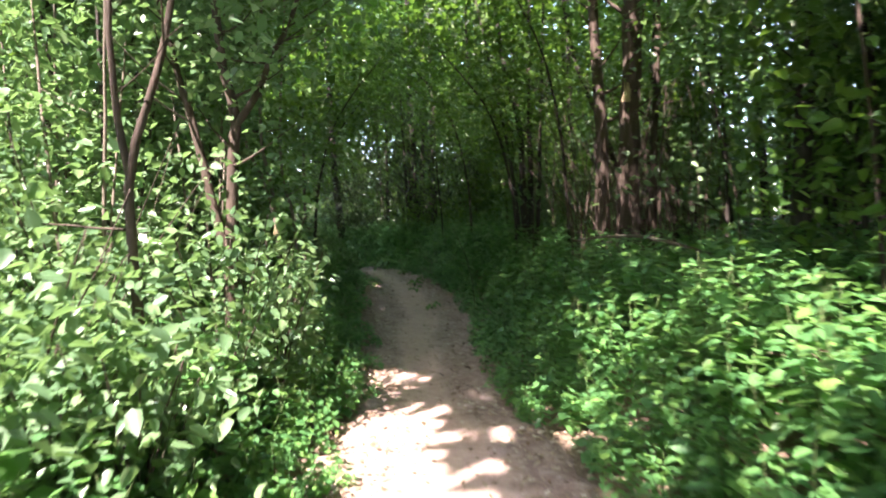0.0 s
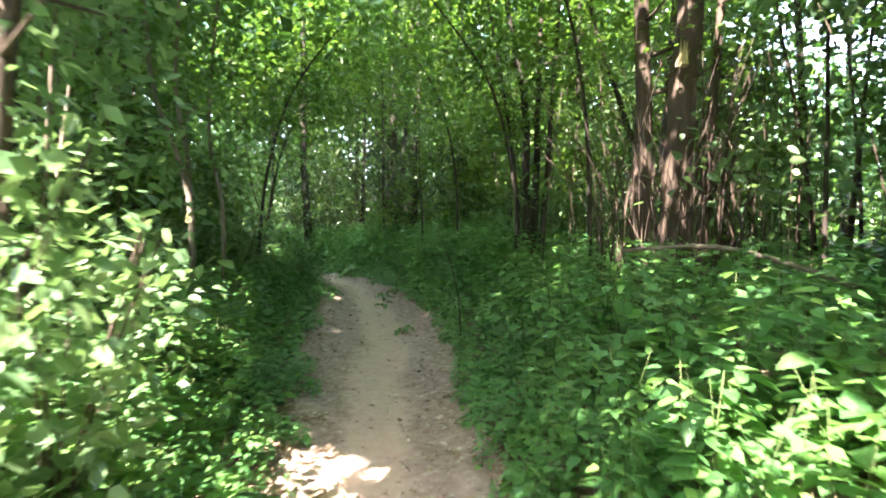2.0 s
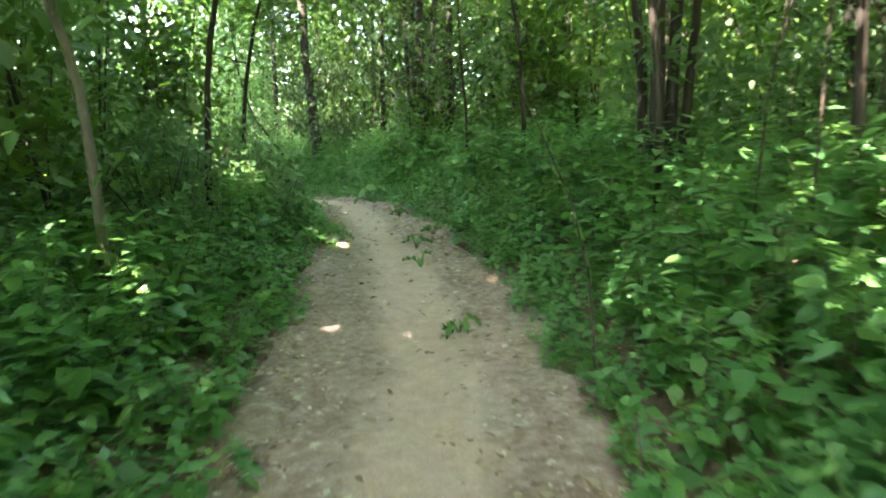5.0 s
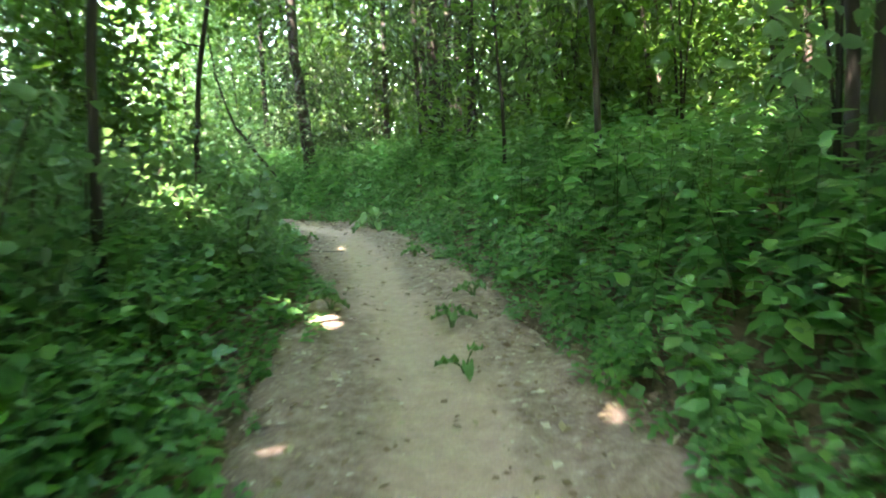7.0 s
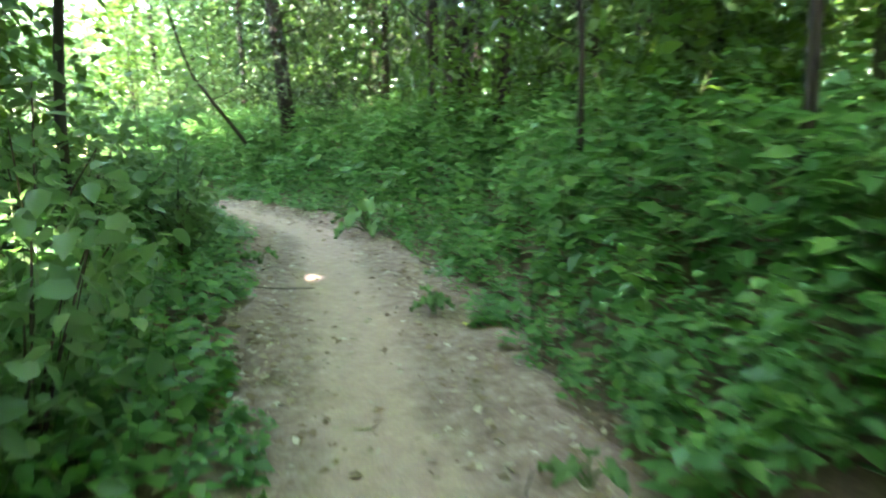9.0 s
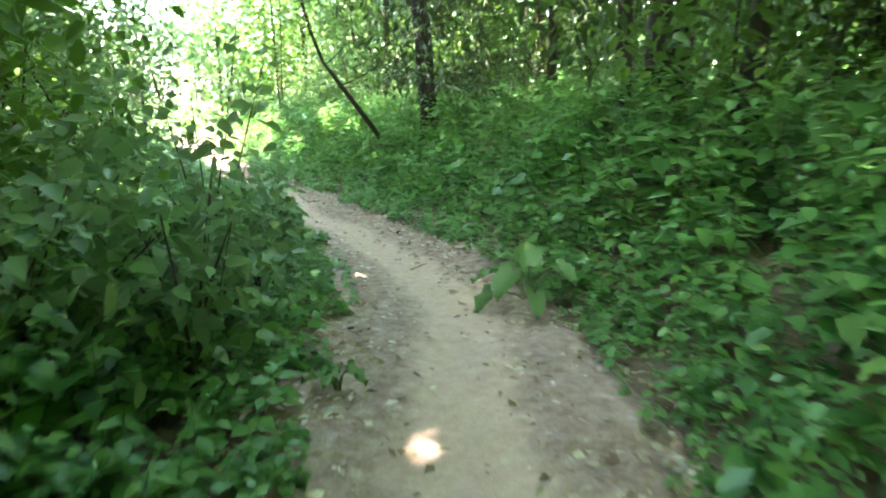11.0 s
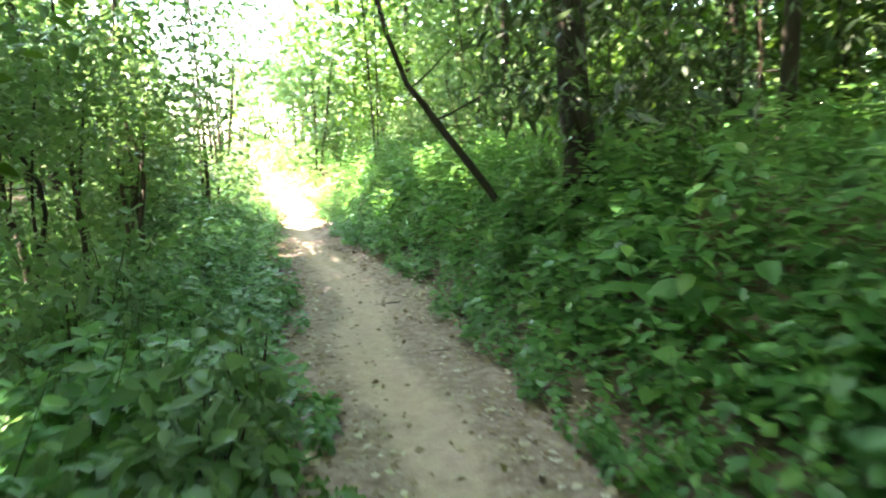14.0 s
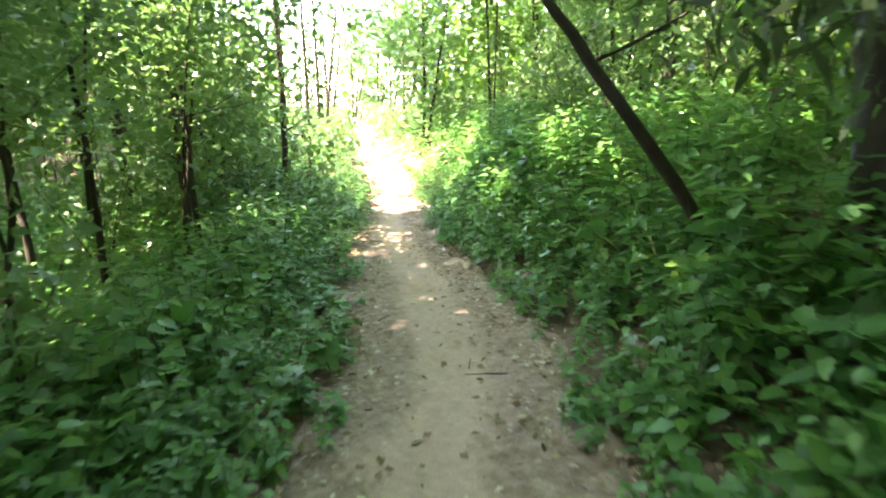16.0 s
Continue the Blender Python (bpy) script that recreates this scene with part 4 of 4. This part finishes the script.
for k in range(10):
    s_, d_ = rng.uniform(18, 46), rng.choice([-1, 1]) * rng.uniform(0.2, 0.95)
    cx, cy, cw = (np.interp(s_, LS, LINE[:, q]) for q in range(3))
    a = rng.uniform(0, 6.28)
    l = rng.uniform(0.06, 0.16)
    x, y = cx + d_ * cw, cy
    stick("twig", [on_land(x - l * np.cos(a), y - l * np.sin(a), 0.03), on_land(x, y, 0.035), on_land(x + l * np.cos(a), y + l * np.sin(a), 0.03)], 0.004, 0.002, M_BARK_DARK, "small dark twig lying on the trodden earth", "twig")


def dead_twigs():
    """Dry shoots standing and hanging round the old tree, past counting."""
    pieces = []
    for _ in range(170):
        x, y = 3.2 + rng.normal(0, 0.62), 10.05 + rng.normal(0, 0.5)
        z = land1(x, y)
        h, lx, ly = rng.uniform(1.2, 3.6), *rng.normal(0, 0.5, 2)
        pieces.append(tube(bend([(x, y, z), (x + lx * 0.2, y + ly * 0.2, z + h * 0.5), (x + lx, y + ly, z + h)], 6), np.linspace(0.010, 0.003, 6), 4))
    for _ in range(300):
        s_ = rng.uniform(14, 60)
        d_ = rng.choice([-1, 1]) * rng.uniform(3.4, 9)
        cx, cy = np.interp(s_, LS, LINE[:, 0]), np.interp(s_, LS, LINE[:, 1])
        tx, ty = np.interp(s_, LS, LT[:, 0]), np.interp(s_, LS, LT[:, 1])
        x, y = cx + ty * d_, cy - tx * d_
        z = land1(x, y)
        h, lx, ly = rng.uniform(1.5, 4.0), *rng.normal(0, 0.35, 2)
        pieces.append(tube(bend([(x, y, z), (x + lx * 0.2, y + ly * 0.2, z + h * 0.5), (x + lx, y + ly, z + h)], 6), np.linspace(0.014, 0.004, 6), 4))
    v, f = merge(pieces)
    tagged(new("dry_shoots", raw_mesh("dry_shoots", v, f, M_BARK)), "dry brown shoots and dead twigs in the thicket", "twigs", kind="stuff")


dead_twigs()


def splinter(x, y, z, h, r):
    """Torn pale wood where a stem broke."""
    bm = bmesh.new()
    for k in range(7):
        a = k * 0.9
        hh = h * rng.uniform(0.4, 1.0)
        m = Matrix.Translation((r * 0.5 * math.cos(a), r * 0.5 * math.sin(a), hh / 2)) @ Euler((rng.normal(0, 0.12), rng.normal(0, 0.12), a)).to_matrix().to_4x4()
        bmesh.ops.create_cone(bm, cap_ends=True, segments=5, radius1=r * 0.42, radius2=r * 0.06, depth=hh, matrix=m)
    me = bpy.data.meshes.new("broken_end")
    bm.to_mesh(me)
    bm.free()
    me.materials.append(M_WOOD)
    ob = new("broken_end", me)
    ob.location = (x, y, z)
    return ob


for tree_name, at, h, r in (("broken_sapling", (-0.05, -0.03, 1.50), 0.20, 0.034), ("old_tree", (-0.05, -0.22, 3.0), 0.4, 0.08)):
    tree = bpy.data.objects[tree_name]
    ob = splinter(*at, h, r)
    ob.parent = tree
    ob["label"] = "torn pale broken wood"


# ---- dry leaves and stones on the earth ----
def litter():
    n = 23000
    s_ = rng.uniform(12, 52, n)
    d_ = np.where(rng.uniform(size=n) < 0.5, -1, 1) * np.clip(rng.normal(0.92, 0.36, n), 0.12, 2.4)
    cx, cy, cw = (np.interp(s_, LS, LINE[:, q]) for q in range(3))
    tx, ty = np.interp(s_, LS, LT[:, 0]), np.interp(s_, LS, LT[:, 1])
    x, y = cx + ty * d_ * cw, cy - tx * d_ * cw
    p = np.stack([x, y, land(x, y) + 0.024 + 0.012 * rng.uniform(size=n)], 1)
    ax = random_dirs(n, 0.15)
    up = np.array([0, 0, 1.0]) + rng.normal(0, 0.25, (n, 3))
    L = rng.uniform(0.018, 0.072, n)
    v, f = leaf_array(p, ax, up, L, L * rng.uniform(0.4, 0.9, n))
    tagged(new("leaf_litter", raw_mesh("leaf_litter", v, f, M_LITTER)), "dry brown and pale fallen leaves along the path edges", "leaf litter", kind="stuff")


litter()


# a yellow leaf and a pale one that lie on the bare earth
for x, y, turn, size, m in ((-0.91, 16.01, 70, 0.09, leaf_mat("yellow_leaf", [(0, (0.55, 0.5, 0.12)), (1, (0.62, 0.56, 0.16))], (0.6, 0.55, 0.1))),
                            (-0.83, 15.83, 150, 0.08, leaf_mat("bleached_leaf", [(0, (0.62, 0.62, 0.52)), (1, (0.7, 0.7, 0.6))], (0.6, 0.6, 0.5)))):
    ob = tagged(new("fallen_leaf", raw_mesh("fallen_leaf", LEAF_HI * np.array([size, size * 0.7, size]) + np.array([0, 0, 0.01]), TRI_HI, m)), "single pale fallen leaf on the trodden earth", "leaf")
    ob.matrix_basis = pose(x, y, land1(x, y) + 0.028, 0, 0, turn)


def stone_mesh(r):
    bm = bmesh.new()
    bmesh.ops.create_icosphere(bm, subdivisions=2, radius=r)
    for v in bm.verts:
        v.co *= 1 + 0.25 * noise.noise(v.co / r * 1.3 + Vector((r * 90, 0, 0)))
        v.co.z *= 0.45
    me = bpy.data.meshes.new("stone")
    bm.to_mesh(me)
    bm.free()
    me.materials.append(M_STONE)
    return me


STONES = [stone_mesh(r) for r in (0.018, 0.028, 0.045, 0.07)]
for k in range(30):
    s_, d_ = rng.uniform(15, 46), rng.choice([-1, 1]) * rng.uniform(0.5, 1.05)
    cx, cy, cw = (np.interp(s_, LS, LINE[:, q]) for q in range(3))
    tx, ty = np.interp(s_, LS, LT[:, 0]), np.interp(s_, LS, LT[:, 1])
    x, y = cx + ty * d_ * cw, cy - tx * d_ * cw
    ob = tagged(new("stone", STONES[int(rng.choice(4, p=(0.4, 0.35, 0.2, 0.05)))]), "small pale stone half sunk in the trodden earth", "stone", "stones on the path")
    ob.matrix_basis = pose(x, y, land1(x, y) + 0.018, 0, 0, rng.uniform(0, 360))


# ---- the nearest herbs, leaf by leaf ----
def single_herbs():
    leaf = raw_mesh("leaf", LEAF_HI * np.array([1, 0.8, 1]), TRI_HI, M_HERB_OWN)
    stems = []
    for _ in range(6):
        shape = herb_shape(1.0, 6, 0.25)
        stems.append((raw_mesh("stem", *tube(shape[0], np.linspace(0.008, 0.003, 6), 5), M_STEM), shape))
    x, y, d, s_ = scatter(15.5, 44.5, 0, 0.9, 270)
    side = np.where(rng.uniform(size=270) < 0.5, -1, 1)
    for i in range(270):
        cx, cy, cw = (np.interp(s_[i], LS, LINE[:, q]) for q in range(3))
        tx, ty = np.interp(s_[i], LS, LT[:, 0]), np.interp(s_[i], LS, LT[:, 1])
        off = side[i] * (cw + 0.04 + abs(d[i]))
        px, py = cx + ty * off, cy - tx * off
        h = (0.26 + 0.42 * smoothstep(abs(d[i]) / 0.8)) * rng.uniform(0.75, 1.25)
        root = tagged(new("herb_plant"), "upright green herb with paired pointed leaves beside the path", "plant", "herbs beside the path")
        root.matrix_basis = pose(px, py, land1(px, py) - 0.02, 0, 0, rng.uniform(0, 360)) @ Matrix.Scale(float(h), 4)
        me, (_, at, ax, up, ln) = stems[i % 6]
        child("stem", me, root)
        ax = unit(ax)
        sd = unit(np.cross(ax, up))
        nr = np.cross(sd, ax)
        for k in range(len(at)):
            ob = child("leaf", leaf, root)
            m = Matrix([[ax[k][q], sd[k][q], nr[k][q], at[k][q] / 1.0] for q in range(3)] + [[0, 0, 0, 1]])
            ob.matrix_basis = m @ Matrix.Scale(float(ln[k]), 4)


single_herbs()
